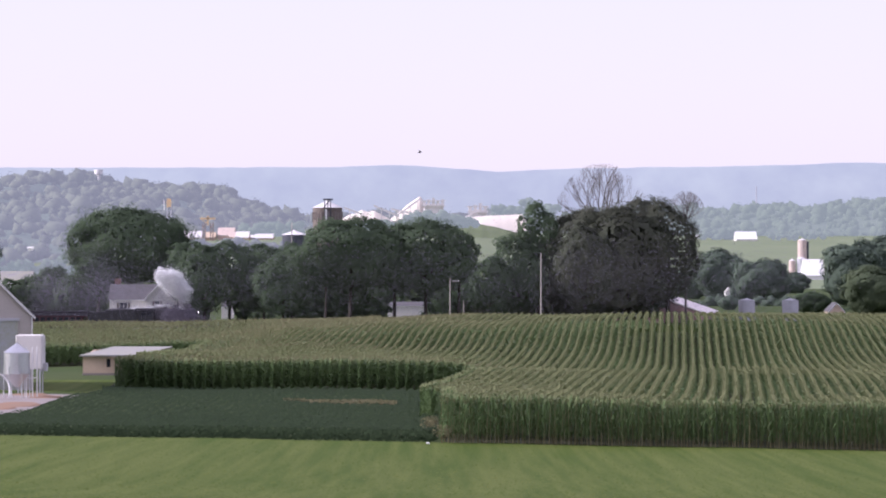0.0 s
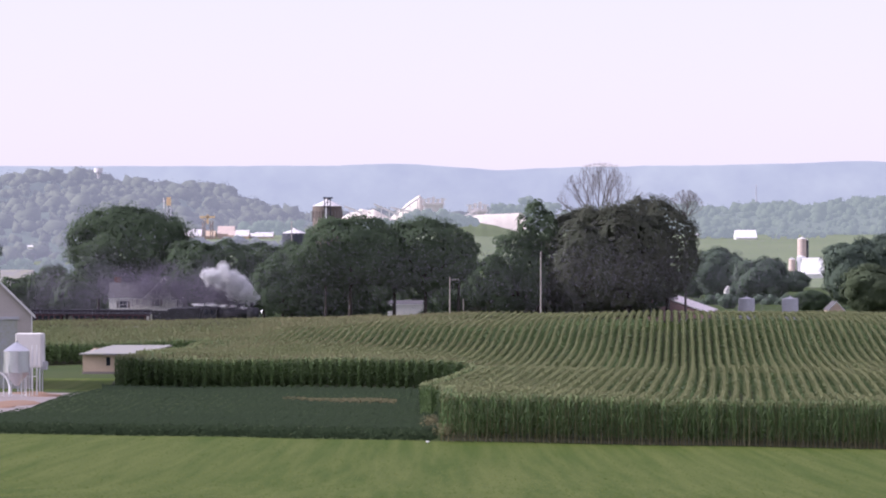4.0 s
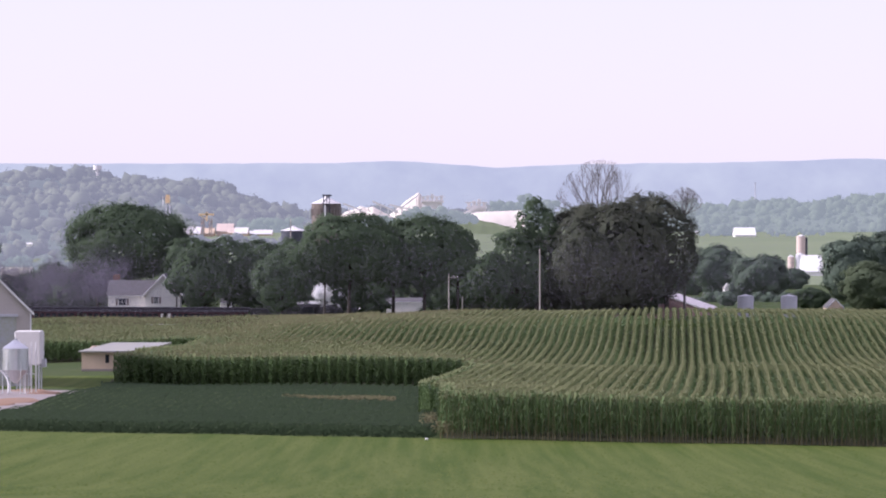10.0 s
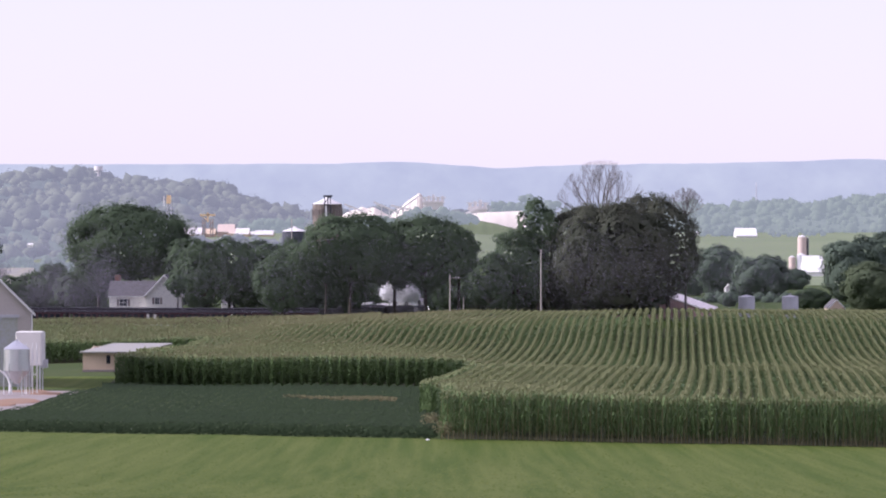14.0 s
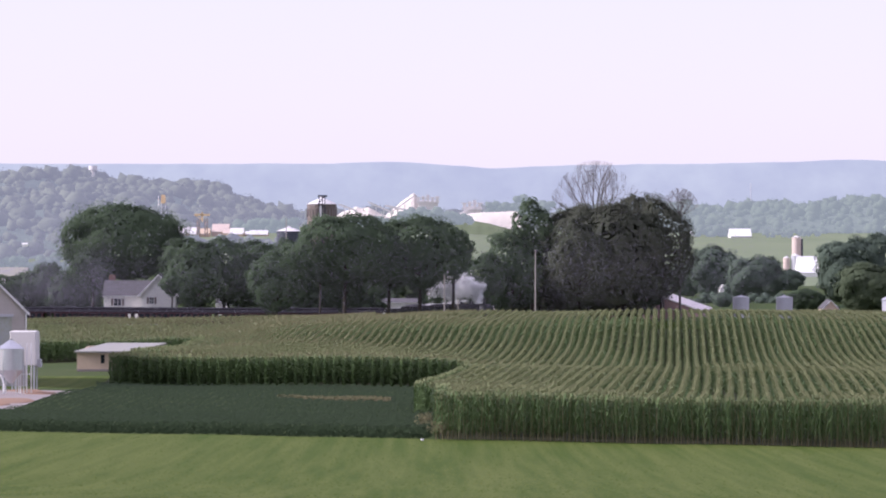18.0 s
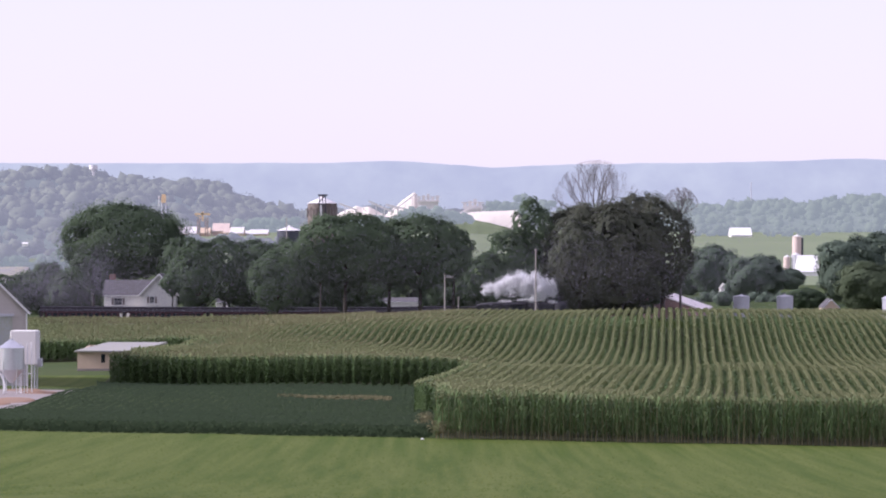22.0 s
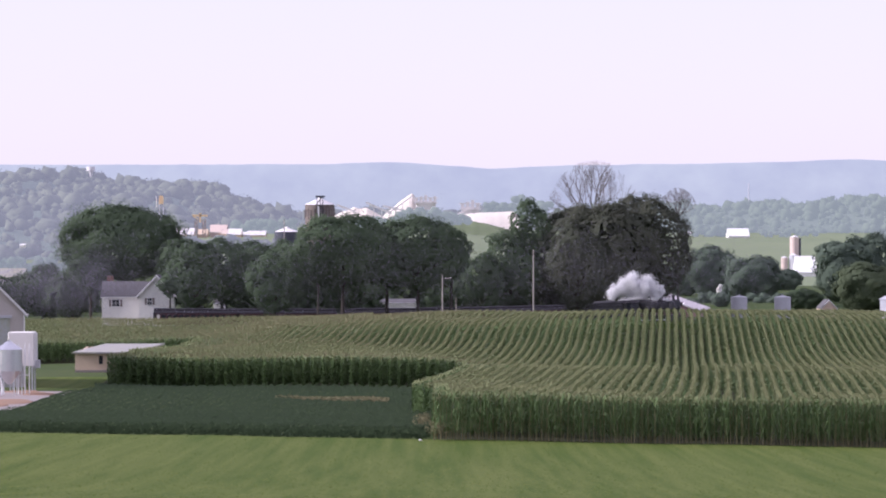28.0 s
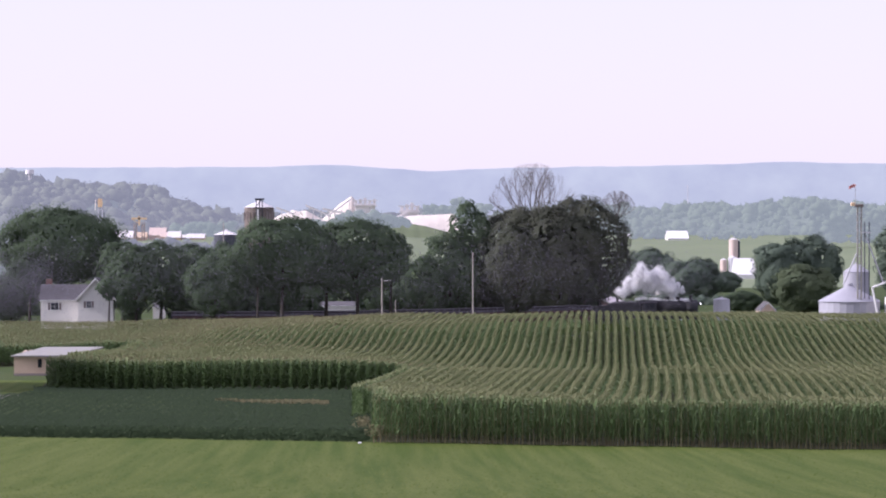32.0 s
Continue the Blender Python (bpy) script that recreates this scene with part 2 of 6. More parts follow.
def quads(name, v, mat, parent=None, label="", mat_index=None):
    """v: array (n, 4, 3) of loose four-cornered leaves, made into one mesh."""
    n = len(v)
    me = bpy.data.meshes.new(name)
    me.vertices.add(n * 4)
    me.vertices.foreach_set("co", np.ascontiguousarray(v, dtype=np.float32).reshape(-1))
    me.loops.add(n * 4)
    me.loops.foreach_set("vertex_index", np.arange(n * 4, dtype=np.int32))
    me.polygons.add(n)
    me.polygons.foreach_set("loop_start", np.arange(0, n * 4, 4, dtype=np.int32))
    if mat_index is not None:
        me.polygons.foreach_set("material_index", np.asarray(mat_index, dtype=np.int32))
    me.update(calc_edges=True)
    return link(name, me, mat, parent, label)


def lumps(name, rng, centres, radii, mat, parent=None, rough=0.22):
    """Rounded uneven tree crowns of far woods, joined into one mesh: centres and radii (n, 3)."""
    bm = bmesh.new()
    bmesh.ops.create_icosphere(bm, subdivisions=1, radius=1.0)
    v = np.array([(Euler((0.65, 0.36, 0.0)).to_matrix() @ p.co)[:] for p in bm.verts])
    f = np.array([[p.index for p in q.verts] for q in bm.faces], np.int32)
    bm.free()
    n, m = len(centres), len(v)
    ph = rng.uniform(0, 6.28, (n, 6))
    s = 1 + rough * (np.sin(v[None, :, 0] * 3.1 + ph[:, :1]) * np.sin(v[None, :, 2] * 3.7 + ph[:, 1:2]) + 0.6 * np.sin(v[None, :, 1] * 5 + ph[:, 2:3]) * np.sin(v[None, :, 0] * 6.3 + ph[:, 3:4])) + rng.normal(0, rough * 0.25, (n, m))
    co = centres[:, None, :] + v[None] * radii[:, None, :] * s[:, :, None]
    faces = (f[None] + (np.arange(n, dtype=np.int32) * m)[:, None, None]).reshape(-1)
    me = bpy.data.meshes.new(name)
    me.vertices.add(n * m)
    me.vertices.foreach_set("co", np.ascontiguousarray(co, dtype=np.float32).reshape(-1))
    me.loops.add(len(faces))
    me.loops.foreach_set("vertex_index", faces)
    me.polygons.add(len(faces) // 3)
    me.polygons.foreach_set("loop_start", np.arange(0, len(faces), 3, dtype=np.int32))
    me.polygons.foreach_set("use_smooth", np.ones(len(faces) // 3, dtype=bool))
    me.update(calc_edges=True)
    return link(name, me, mat, parent)


def thing(name, place, label, category, group="", turn=0.0):
    ob = new(name)
    ob.matrix_world = pose(*place, 0, 0, turn)
    return tagged(ob, label, category, group)


def box(bm, x0, x1, y0, y1, z0, z1, bevel=0.0):
    r = bmesh.ops.create_cube(bm, size=1.0, matrix=Matrix.Translation(((x0 + x1) / 2, (y0 + y1) / 2, (z0 + z1) / 2)) @ Matrix.Diagonal((x1 - x0, y1 - y0, z1 - z0, 1)))
    if bevel:
        es = list({e for v in r["verts"] for e in v.link_edges})
        bmesh.ops.bevel(bm, geom=es, offset=bevel, segments=1, affect="EDGES")
    return bm


def tube(bm, a, b, r0, r1=None, n=12, caps=True):
    a, b = Vector(a), Vector(b)
    d = b - a
    m = Matrix.Translation((a + b) / 2) @ d.to_track_quat("Z", "Y").to_matrix().to_4x4()
    bmesh.ops.create_cone(bm, cap_ends=caps, segments=n, radius1=r0, radius2=r0 if r1 is None else r1, depth=d.length, matrix=m)
    return bm


def boxed(name, dims, mat, parent=None, label="", bevel=0.0):
    return part(name, box(bmesh.new(), *dims, bevel), mat, parent, label)


def tubed(name, a, b, r0, mat, parent=None, r1=None, n=12, label="", smooth=True):
    return part(name, tube(bmesh.new(), a, b, r0, r1, n), mat, parent, label)


def prism(bm, outline, y0, y1):
    """An outline in x and z, pushed from y0 to y1."""
    a = [bm.verts.new((x, y0, z)) for x, z in outline]
    b = [bm.verts.new((x, y1, z)) for x, z in outline]
    bm.faces.new(a)
    bm.faces.new(b[::-1])
    for i in range(len(a)):
        j = (i + 1) % len(a)
        bm.faces.new((a[j], a[i], b[i], b[j]))
    bmesh.ops.recalc_face_normals(bm, faces=bm.faces)
    return bm


def grid(name, xs, ys, height, mat, lift=0.0, parent=None, smooth=True):
    """A sheet over xs and ys that follows height(x, y); xs may depend on y."""
    verts, faces, w = [], [], len(xs)
    for y in ys:
        for u in xs:
            x = u(y) if callable(u) else u
            verts.append((x, y, height(x, y) + lift))
    for j in range(len(ys) - 1):
        for i in range(w - 1):
            k = j * w + i
            faces.append((k, k + 1, k + w + 1, k + w))
    return sheet(name, verts, faces, mat, parent, smooth=smooth)


# ---- the lie of the land: metres below the eye, along the way ahead, at six bearings ----
STATIONS = np.array([-300, 0, 60, 150, 213, 245, 275, 300, 309, 318, 338, 352, 366, 374, 382, 396, 408, 430, 460, 500, 600, 672, 780, 950, 1200, 1500, 1700, 2200, 3200, 5000], float)
BEARINGS = np.array([-0.13, -0.065, -0.038, 0.0, 0.07, 0.13])
FALL_FAR_LEFT = [1.0, 1.8, 5.2, 10.6, 12.3, 13.0, 13.4, 13.8, 13.9, 14.0, 14.3, 14.5, 14.8, 15.1, 15.3, 15.5, 15.4, 15.1, 14.65, 15.5, 18.5, 19.9, 19.4, 18.5, 18.0, 18.5, 18.0, 14.0, 6.0, -15.0]
FALL_LEFT = [1.0, 1.8, 5.3, 10.8, 12.5, 13.2, 13.7, 14.2, 14.45, 14.55, 14.1, 14.35, 14.8, 15.0, 15.1, 15.15, 15.05, 14.8, 14.3, 15.2, 18.2, 19.6, 19.4, 17.0, 12.0, 8.0, 6.0, 3.0, -4.0, -15.0]
FALL_HALF_LEFT = [1.0, 1.8, 5.35, 10.9, 12.65, 13.35, 13.8, 14.2, 14.45, 14.5, 14.32, 14.3, 14.28, 14.1, 13.68, 13.22, 13.3, 13.6, 13.98, 15.05, 18.0, 19.45, 19.2, 16.5, 11.2, 7.5, 5.5, 2.5, -4.0, -15.0]
FALL_AHEAD = [1.0, 1.8, 5.4, 11.0, 12.8, 13.5, 13.85, 14.15, 14.5, 14.75, 14.8, 14.72, 14.33, 13.58, 12.9, 12.68, 12.8, 12.95, 13.5, 14.9, 17.8, 19.3, 19.0, 16.0, 10.5, 7.0, 5.0, 2.0, -4.0, -15.0]
FALL_RIGHT = [1.0, 1.8, 5.5, 11.2, 13.05, 13.7, 13.86, 14.18, 14.62, 14.92, 14.98, 14.7, 14.06, 13.56, 13.08, 12.32, 12.22, 12.5, 13.25, 14.6, 17.6, 19.0, 19.2, 18.5, 20.0, 21.5, 14.5, 8.0, -2.0, -15.0]
FALL_FAR_RIGHT = [1.0, 1.8, 5.6, 11.3, 13.25, 13.82, 13.96, 14.26, 14.7, 15.0, 15.06, 14.8, 14.3, 13.82, 13.38, 12.66, 12.58, 12.85, 13.4, 14.6, 17.4, 18.8, 19.2, 18.0, 20.0, 21.5, 14.5, 8.0, -2.0, -15.0]
FALL = np.array([FALL_FAR_LEFT, FALL_LEFT, FALL_HALF_LEFT, FALL_AHEAD, FALL_RIGHT, FALL_FAR_RIGHT])


def smooth_at(xs, ys, x):
    """A smooth curve through the stations (monotone between them)."""
    i = max(0, min(len(xs) - 2, int(np.searchsorted(xs, x)) - 1))
    h = xs[i + 1] - xs[i]
    t = min(1.0, max(0.0, (x - xs[i]) / h))

    def slope(k):
        if k <= 0 or k >= len(xs) - 1:
            return 0.0
        a = (ys[k] - ys[k - 1]) / (xs[k] - xs[k - 1])
        b = (ys[k + 1] - ys[k]) / (xs[k + 1] - xs[k])
        return 0.0 if a * b <= 0 else 2 * a * b / (a + b)
    t2, t3 = t * t, t * t * t
    return (2 * t3 - 3 * t2 + 1) * ys[i] + (t3 - 2 * t2 + t) * h * slope(i) + (3 * t2 - 2 * t3) * ys[i + 1] + (t3 - t2) * h * slope(i + 1)


FINE_Y = np.concatenate([np.arange(-300, 140, 10.0), np.arange(140, 720, 2.0), np.arange(720, 5001, 20.0)])
FINE = np.array([[smooth_at(STATIONS, f, y) for y in FINE_Y] for f in FALL])


def land(x, y):
    """Height of the ground; takes numbers or arrays."""
    x, y = np.asarray(x, float), np.asarray(y, float)
    b = np.clip(x / np.maximum(y, 60.0), BEARINGS[0], BEARINGS[-1])
    cols = np.stack([np.interp(y, FINE_Y, f) for f in FINE])
    k = np.clip(np.searchsorted(BEARINGS, b) - 1, 0, len(BEARINGS) - 2)
    t = (b - BEARINGS[k]) / (BEARINGS[k + 1] - BEARINGS[k])
    t = t * t * (3 - 2 * t)
    lo = np.take_along_axis(cols, np.expand_dims(k, 0), 0)[0]
    hi = np.take_along_axis(cols, np.expand_dims(k + 1, 0), 0)[0]
    wavy = 0.12 * np.sin(x * 0.11 + 1.3) * np.sin(y * 0.06) * (y > 140)
    return EYE_Z - (lo * (1 - t) + hi * t) + wavy


def ground_z(x, y):
    return float(land(np.array([x]), np.array([y]))[0])


def in_corn(x, y):
    """The corn's outline: the near block and the far block behind it."""
    near = (y > np.where(x > -0.2, 213.6 + 0.02 * x, 250.0)) & (y < 312) & (x > -2.4 + (y - 240) * 0.07) & (x > -3.2)
    mid = (y > np.where(x > 2, 312.5, 315 + 0.06 * (x + 28.8))) & (x > -28.8 + 0.03 * (y - 315))
    return (near | mid | (y > 398)) & (x > -0.135 * y - 3) & (x < 0.15 * y + 3) & (y < np.where(x < -8, 466, 440))


# the ground: one sheet out to the horizon
gy = np.concatenate([np.arange(-300, 130, 30.0), np.arange(130, 720, 3.0), np.arange(720, 1500, 30.0), np.arange(1500, 5000, 120.0), [4990.0]])
gu = np.concatenate([[-6, -3, -1.2], np.linspace(-0.6, 0.6, 81), [1.2, 3, 6]])
gv, gf = [], []
for y in gy:
    xs = gu * (220 + 0.35 * abs(y))
    gv += [(float(a), float(y), float(b)) for a, b in zip(xs, land(xs, np.full(len(xs), y)))]
w = len(gu)
for j in range(len(gy) - 1):
    for i in range(w - 1):
        k = j * w + i
        gf.append((k, k + 1, k + w + 1, k + w))
ground = sheet("ground", gv, gf, [M["lawn"], M["meadow"], M["soil"], M["far_field"]], smooth=True)
gi = []
for p in ground.data.polygons:
    y, x = p.center.y, p.center.x
    # second lawn zone: brighter yard grass, coloured to offset the barn's shadow
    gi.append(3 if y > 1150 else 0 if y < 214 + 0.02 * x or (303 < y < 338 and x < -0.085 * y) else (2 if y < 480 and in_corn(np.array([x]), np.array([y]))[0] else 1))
ground.data.polygons.foreach_set("material_index", gi)
tagged(ground, "rolling farmland with mown grass, bare field soil and meadow", "ground", kind="structure")

# the far ridge and wooded hills
RIDGE_X = [-1500, -900, -585, -168, -68, 17, 71, 166, 280, 440, 545, 600, 900, 1500]
RIDGE_Z = [97, 97, 98.3, 98.3, 101.3, 96.8, 93.2, 96.8, 98.3, 101, 105, 103, 101, 100]
rv, rf = [], []
for i in range(161):
    u = i / 160
    x = -1400 + 2800 * u
    top = float(smooth_at(RIDGE_X, RIDGE_Z, x)) + 1.3 * noise.noise((x * 0.02, 4.1, 0)) + 0.8 * noise.noise((x * 0.07, 1.1, 0))
    rv += [(x, 4700, -40), (x, 4720, top * 0.5), (x, 4760, top)]
    if i:
        a = (i - 1) * 3
        rf += [(a, a + 3, a + 4, a + 1), (a + 1, a + 4, a + 5, a + 2)]
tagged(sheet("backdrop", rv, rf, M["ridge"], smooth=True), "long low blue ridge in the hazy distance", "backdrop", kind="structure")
# ---- foliage makers ----
def leaf_quads(rng, centre, normal, size):
    """Loose leaf sprays: centres and rough normals (n, 3), sizes (n)."""
    n = len(centre)
    a = np.cross(normal, rng.normal(size=(n, 3)))
    a /= np.linalg.norm(a, axis=1)[:, None] + 1e-9
    b = np.cross(normal, a)
    b /= np.linalg.norm(b, axis=1)[:, None] + 1e-9
    s = size[:, None]
    w = rng.uniform(0.45, 0.8, (n, 1))
    return np.stack([centre - a * s, centre - b * s * w, centre + a * s * rng.uniform(0.7, 1.2, (n, 1)), centre + b * s * w], 1)


def lobe(rng, centre, radii, n, size, inner=0.55):
    d = rng.normal(size=(n, 3))
    d /= np.linalg.norm(d, axis=1)[:, None]
    r = rng.uniform(inner, 1.0, (n, 1)) ** 0.6
    r *= 1 + 0.09 * np.sin(d[:, :1] * 7 + centre[0]) * np.sin(d[:, 1:2] * 6 + centre[2]) + 0.07 * np.sin(d[:, 2:] * 11 + centre[1])
    c = np.asarray(centre) + d * r * np.asarray(radii)
    return leaf_quads(rng, c, d + rng.normal(size=(n, 3)) * 0.15, rng.uniform(0.6, 1.3, n) * size)


def tree(x, y, top, half, low, mat, label, seed, count=5200, size=0.23, lobes=20, ragged=1.4, name="tree", dome=0.0, group="trees along the railway"):
    """top: crown's top height; half: half the crown's width; low: the crown's lower edge."""
    rng = np.random.default_rng(seed)
    base = ground_z(x, y) - 0.15
    t = thing(name, (x, y, base), label, "tree", group)
    top, low, half = top - base, max(low - base, 0.3), half * 1.02
    size *= max(1.0, math.sqrt(half / 7.0))
    bm = bmesh.new()
    tube(bm, (0, 0, 0), (0.2, 0, low + (top - low) * 0.35), 0.017 * top + 0.08, 0.009 * top, 9)
    tube(bm, (0, 0, 0), (0, 0, 0.7), 0.024 * top + 0.12, 0.017 * top + 0.08, 9, False)
    part("trunk", bm, M["bark"], t)
    for k in range(5):
        bm = bmesh.new()
        a = k * 1.26 + rng.uniform(0, 0.6)
        z = low + (top - low) * rng.uniform(0.0, 0.3)
        tube(bm, (0, 0, z * 0.92), (math.cos(a) * half * 0.6, math.sin(a) * half * 0.5, z + (top - low) * 0.3), 0.01 * top, 0.004 * top, 6)
        part("limb", bm, M["bark"], t)
    dep = half * 0.8
    mid, hz = (low + top) / 2, (top - low) / 2
    axes = np.array([half, dep, hz])

    def shell(n, e=2.9 - 0.85 * dome):
        """Directions out to a blocky rounded crown of half-axes 1, a little narrower at the foot."""
        d = rng.normal(size=(n, 3))
        d /= (np.abs(d) ** e).sum(1)[:, None] ** (1 / e)
        d[:, :2] *= (1 - (0.22 - 0.18 * dome) * np.clip(-d[:, 2:], 0, 1) ** 2 - (0.16 + 0.12 * dome) * np.clip(d[:, 2:], 0, 1) ** 3)
        return d
    # boughs: leafy clumps over and inside the crown
    n = int(lobes * 5.5)
    ph = rng.uniform(0, 6.28, 6)

    def swell(d):
        """Large uneven bulges of the crown."""
        return 1 + ragged * (0.075 * np.sin(d[:, :1] * 4.1 + ph[0]) * np.cos(d[:, 2:] * 3.7 + ph[1]) + 0.055 * np.sin(d[:, :1] * 8.3 + ph[2]) * np.sin(d[:, 2:] * 7.1 + ph[3]) + 0.04 * np.sin(d[:, 1:2] * 9 + d[:, 2:] * 5 + ph[4])) - 0.03 * ragged
    c = shell(n)
    c *= swell(c) * np.where(rng.random((n, 1)) < 0.85, rng.uniform(0.92, 1.0, (n, 1)), rng.uniform(0.6, 0.92, (n, 1)))
    r = (0.5 + 1.3 * rng.random(n) ** 1.6) * float(np.clip(0.128 * min(half, hz * 1.3), 0.4, 1.25))
    few = rng.random(n) < 0.08 * ragged
    c[few] *= 1.0 + 0.05 * ragged
    r[few] *= 0.55
    way = c / (np.linalg.norm(c, axis=1)[:, None] + 1e-9)
    total = int(count * 2.3)
    which = rng.choice(n, total, p=r ** 2 / (r ** 2).sum())
    u = rng.normal(size=(total, 3))
    u /= np.linalg.norm(u, axis=1)[:, None]
    keep = ((u * way[which]).sum(1) > -0.4) & ((u[:, 1] < 0.45) | (rng.random(total) < 0.4))
    u, which = u[keep], which[keep]
    pos = c[which] * axes + u * (r[which] * rng.uniform(0.72, 1.08, len(u)))[:, None] * [1.2, 1.0, 0.78]
    loose = rng.random(len(u)) < 0.09
    pos[loose] += rng.normal(0, 0.25, (int(loose.sum()), 3))
    nrm = u * 0.22 + pos / axes * 0.85 + rng.normal(size=u.shape) * 0.14
    out = [leaf_quads(rng, pos, nrm, rng.uniform(0.6, 1.3, len(u)) * size)]
    m = int(count * 0.62)
    d = shell(m)
    out.append(leaf_quads(rng, d * swell(d) * axes * rng.uniform(0.90, 0.98, (m, 1)), d + rng.normal(size=(m, 3)) * 0.12, rng.uniform(0.7, 1.3, m) * size * 2.4))
    q = np.concatenate(out)
    q[:, :, 2] += mid
    reach = np.percentile(np.abs(q[:, 0, 0]), 97.5)
    q[:, :, 0] *= half / reach
    q[:, :, 2] = low + (q[:, :, 2] - low) * (top - low) / (np.percentile(q[:, 0, 2], 99) - low)
    q[:, :, 2] = np.maximum(q[:, :, 2], 0.05)
    quads("crown", q, mat, t)
    return t


def bare_tree(x, y, top, half, fork, seed, label, name="bare_tree", size=1.0):
    """A leafless crown of upright branching limbs; fork: the height where the limbs part."""
    rng = np.random.default_rng(seed)
    base = ground_z(x, y) - 0.1
    t = thing(name, (x, y, base), label, "tree", "dead trees")
    h, f0 = top - base, fork - base
    part("trunk", tube(bmesh.new(), (0, 0, 0), (0, 0, f0), 0.42 * size, 0.3 * size, 9), M["deadwood"], t)
    tall_ = h - f0

    def inside(p):
        return (p.x / half) ** 2 + (max(0.0, p.z - f0) / tall_) ** 2 < 1.0

    def grow(bm, p, d, length, r, depth):
        """A branch that bends upwards and forks."""
        step = length / 4
        for i in range(4):
            d = (d + Vector((0, 0, 0.10)) + Vector(rng.normal(size=3)) * 0.09).normalized()
            q = p + d * step
            if not inside(q):
                return
            tube(bm, p, q, r, r * 0.86, 5 if r > 0.06 else 3, False)
            p, r = q, r * 0.86
            if depth and i > 0:
                side = Vector((rng.choice((-1, 1)) * rng.uniform(0.35, 0.75), rng.uniform(-0.5, 0.5), rng.uniform(-0.05, 0.3)))
                grow(bm, p, (d + side).normalized(), length * rng.uniform(0.5, 0.75), max(r * 0.62, 0.03 * size), depth - 1)
        if depth:
            grow(bm, p, d, length * 0.6, r, depth - 1)
    n = 11
    for k in range(n):
        bm = bmesh.new()
        a = radians(-82 + 164 * k / (n - 1) + rng.uniform(-5, 5))
        out = Vector((math.sin(a) * half / tall_ * 1.05, rng.uniform(-0.35, 0.35), math.cos(a)))
        grow(bm, Vector((0, 0, f0 - rng.uniform(0.0, 0.12) * tall_)), out.normalized(), tall_ * rng.uniform(0.46, 0.6), 0.19 * size, 3)
        part("limb", bm, M["deadwood"], t)
    return t


# ---- corn ----
def corn_leaves(rng, pos, height, n_leaves, zlow, length, width, along=0.0, ztop=0.93, lift=(0.35, 0.9)):
    """Arching blades of many plants: pos (n, 3) feet, height (n)."""
    n = len(pos)
    out = []
    for k in range(n_leaves):
        az = rng.uniform(0, 2 * np.pi, n) if not along else np.pi * (0.5 + rng.integers(0, 2, n)) + rng.normal(0, along, n)
        f = zlow + (ztop - zlow) * (k + rng.uniform(0, 0.8, n)) / n_leaves
        b = pos + np.stack([np.zeros(n), np.zeros(n), height * f], 1)
        d = np.stack([np.cos(az), np.sin(az), np.zeros(n)], 1)
        s = np.stack([-np.sin(az), np.cos(az), np.zeros(n)], 1)
        ln = (length * rng.uniform(0.75, 1.2, n))[:, None]
        up = rng.uniform(lift[0], lift[1], (n, 1))
        mid = b + d * ln * 0.45 + np.array([0, 0, 1.0]) * ln * up
        tip = b + d * ln * 0.95 + np.array([0, 0, 1.0]) * ln * (up * 0.9 - 0.12)
        w = width * rng.uniform(0.7, 1.2, (n, 1))
        out.append(np.stack([b, mid - s * w, tip, mid + s * w], 1))
    return np.concatenate(out)


def tassels(rng, pos, height, n_sprigs=2):
    n = len(pos)
    out = []
    for k in range(n_sprigs):
        az = rng.uniform(0, 2 * np.pi, n)
        b = pos + np.stack([np.zeros(n), np.zeros(n), height * 0.93], 1)
        s = np.stack([np.cos(az), np.sin(az), np.zeros(n)], 1) * 0.032
        t = b + np.stack([np.cos(az) * 0.07, np.sin(az) * 0.07, rng.uniform(0.15, 0.27, n)], 1)
        out.append(np.stack([b - s, b + s, t + s * 0.7, t - s * 0.7], 1))
    return np.concatenate(out)


ROW = 0.84


rng = np.random.default_rng(5)
ALL = []
for k in range(-115, 74):
    x0 = k * ROW + 0.2          # the rows run slightly to the right
    for y0, y1, step in ((213, 262, 0.24), (262, 330, 0.27), (330, 400, 0.3), (400, 478, 0.44)):
        ys = np.arange(y0, y1, step)
        ys = ys + rng.uniform(-0.1, 0.1, len(ys))
        xs = x0 + rng.normal(0, 0.02, len(ys)) + 0.087 * (ys - 213) - 0.00007 * (ys - 213) ** 2 + 0.12 * np.sin(ys * 0.03)
        ok = in_corn(xs, ys) & (rng.random(len(ys)) > 0.03) & ~((xs > 0) & (ys < 218))
        ALL.append(np.stack([xs[ok], ys[ok], np.full(ok.sum(), step)], 1))
# headland rows planted across, at the near edge and at the far end
for y0, n_rows in ((213.7, 3), (424.0, 18)):
    for k in range(n_rows):
        xs = np.arange(-60, 72, 0.22 if y0 < 300 else 0.3)
        xs = xs + rng.uniform(-0.07, 0.07, len(xs))
        ys = y0 + 0.02 * xs + k * ROW + rng.normal(0, 0.05, len(xs))
        ok = in_corn(xs, ys) & ((xs > -0.3) if y0 < 300 else (xs > -9) & (xs < 4))
        ALL.append(np.stack([xs[ok], ys[ok], np.full(ok.sum(), 0.3)], 1))
ALL = np.concatenate(ALL)
feet = np.stack([ALL[:, 0], ALL[:, 1], land(ALL[:, 0], ALL[:, 1])], 1)
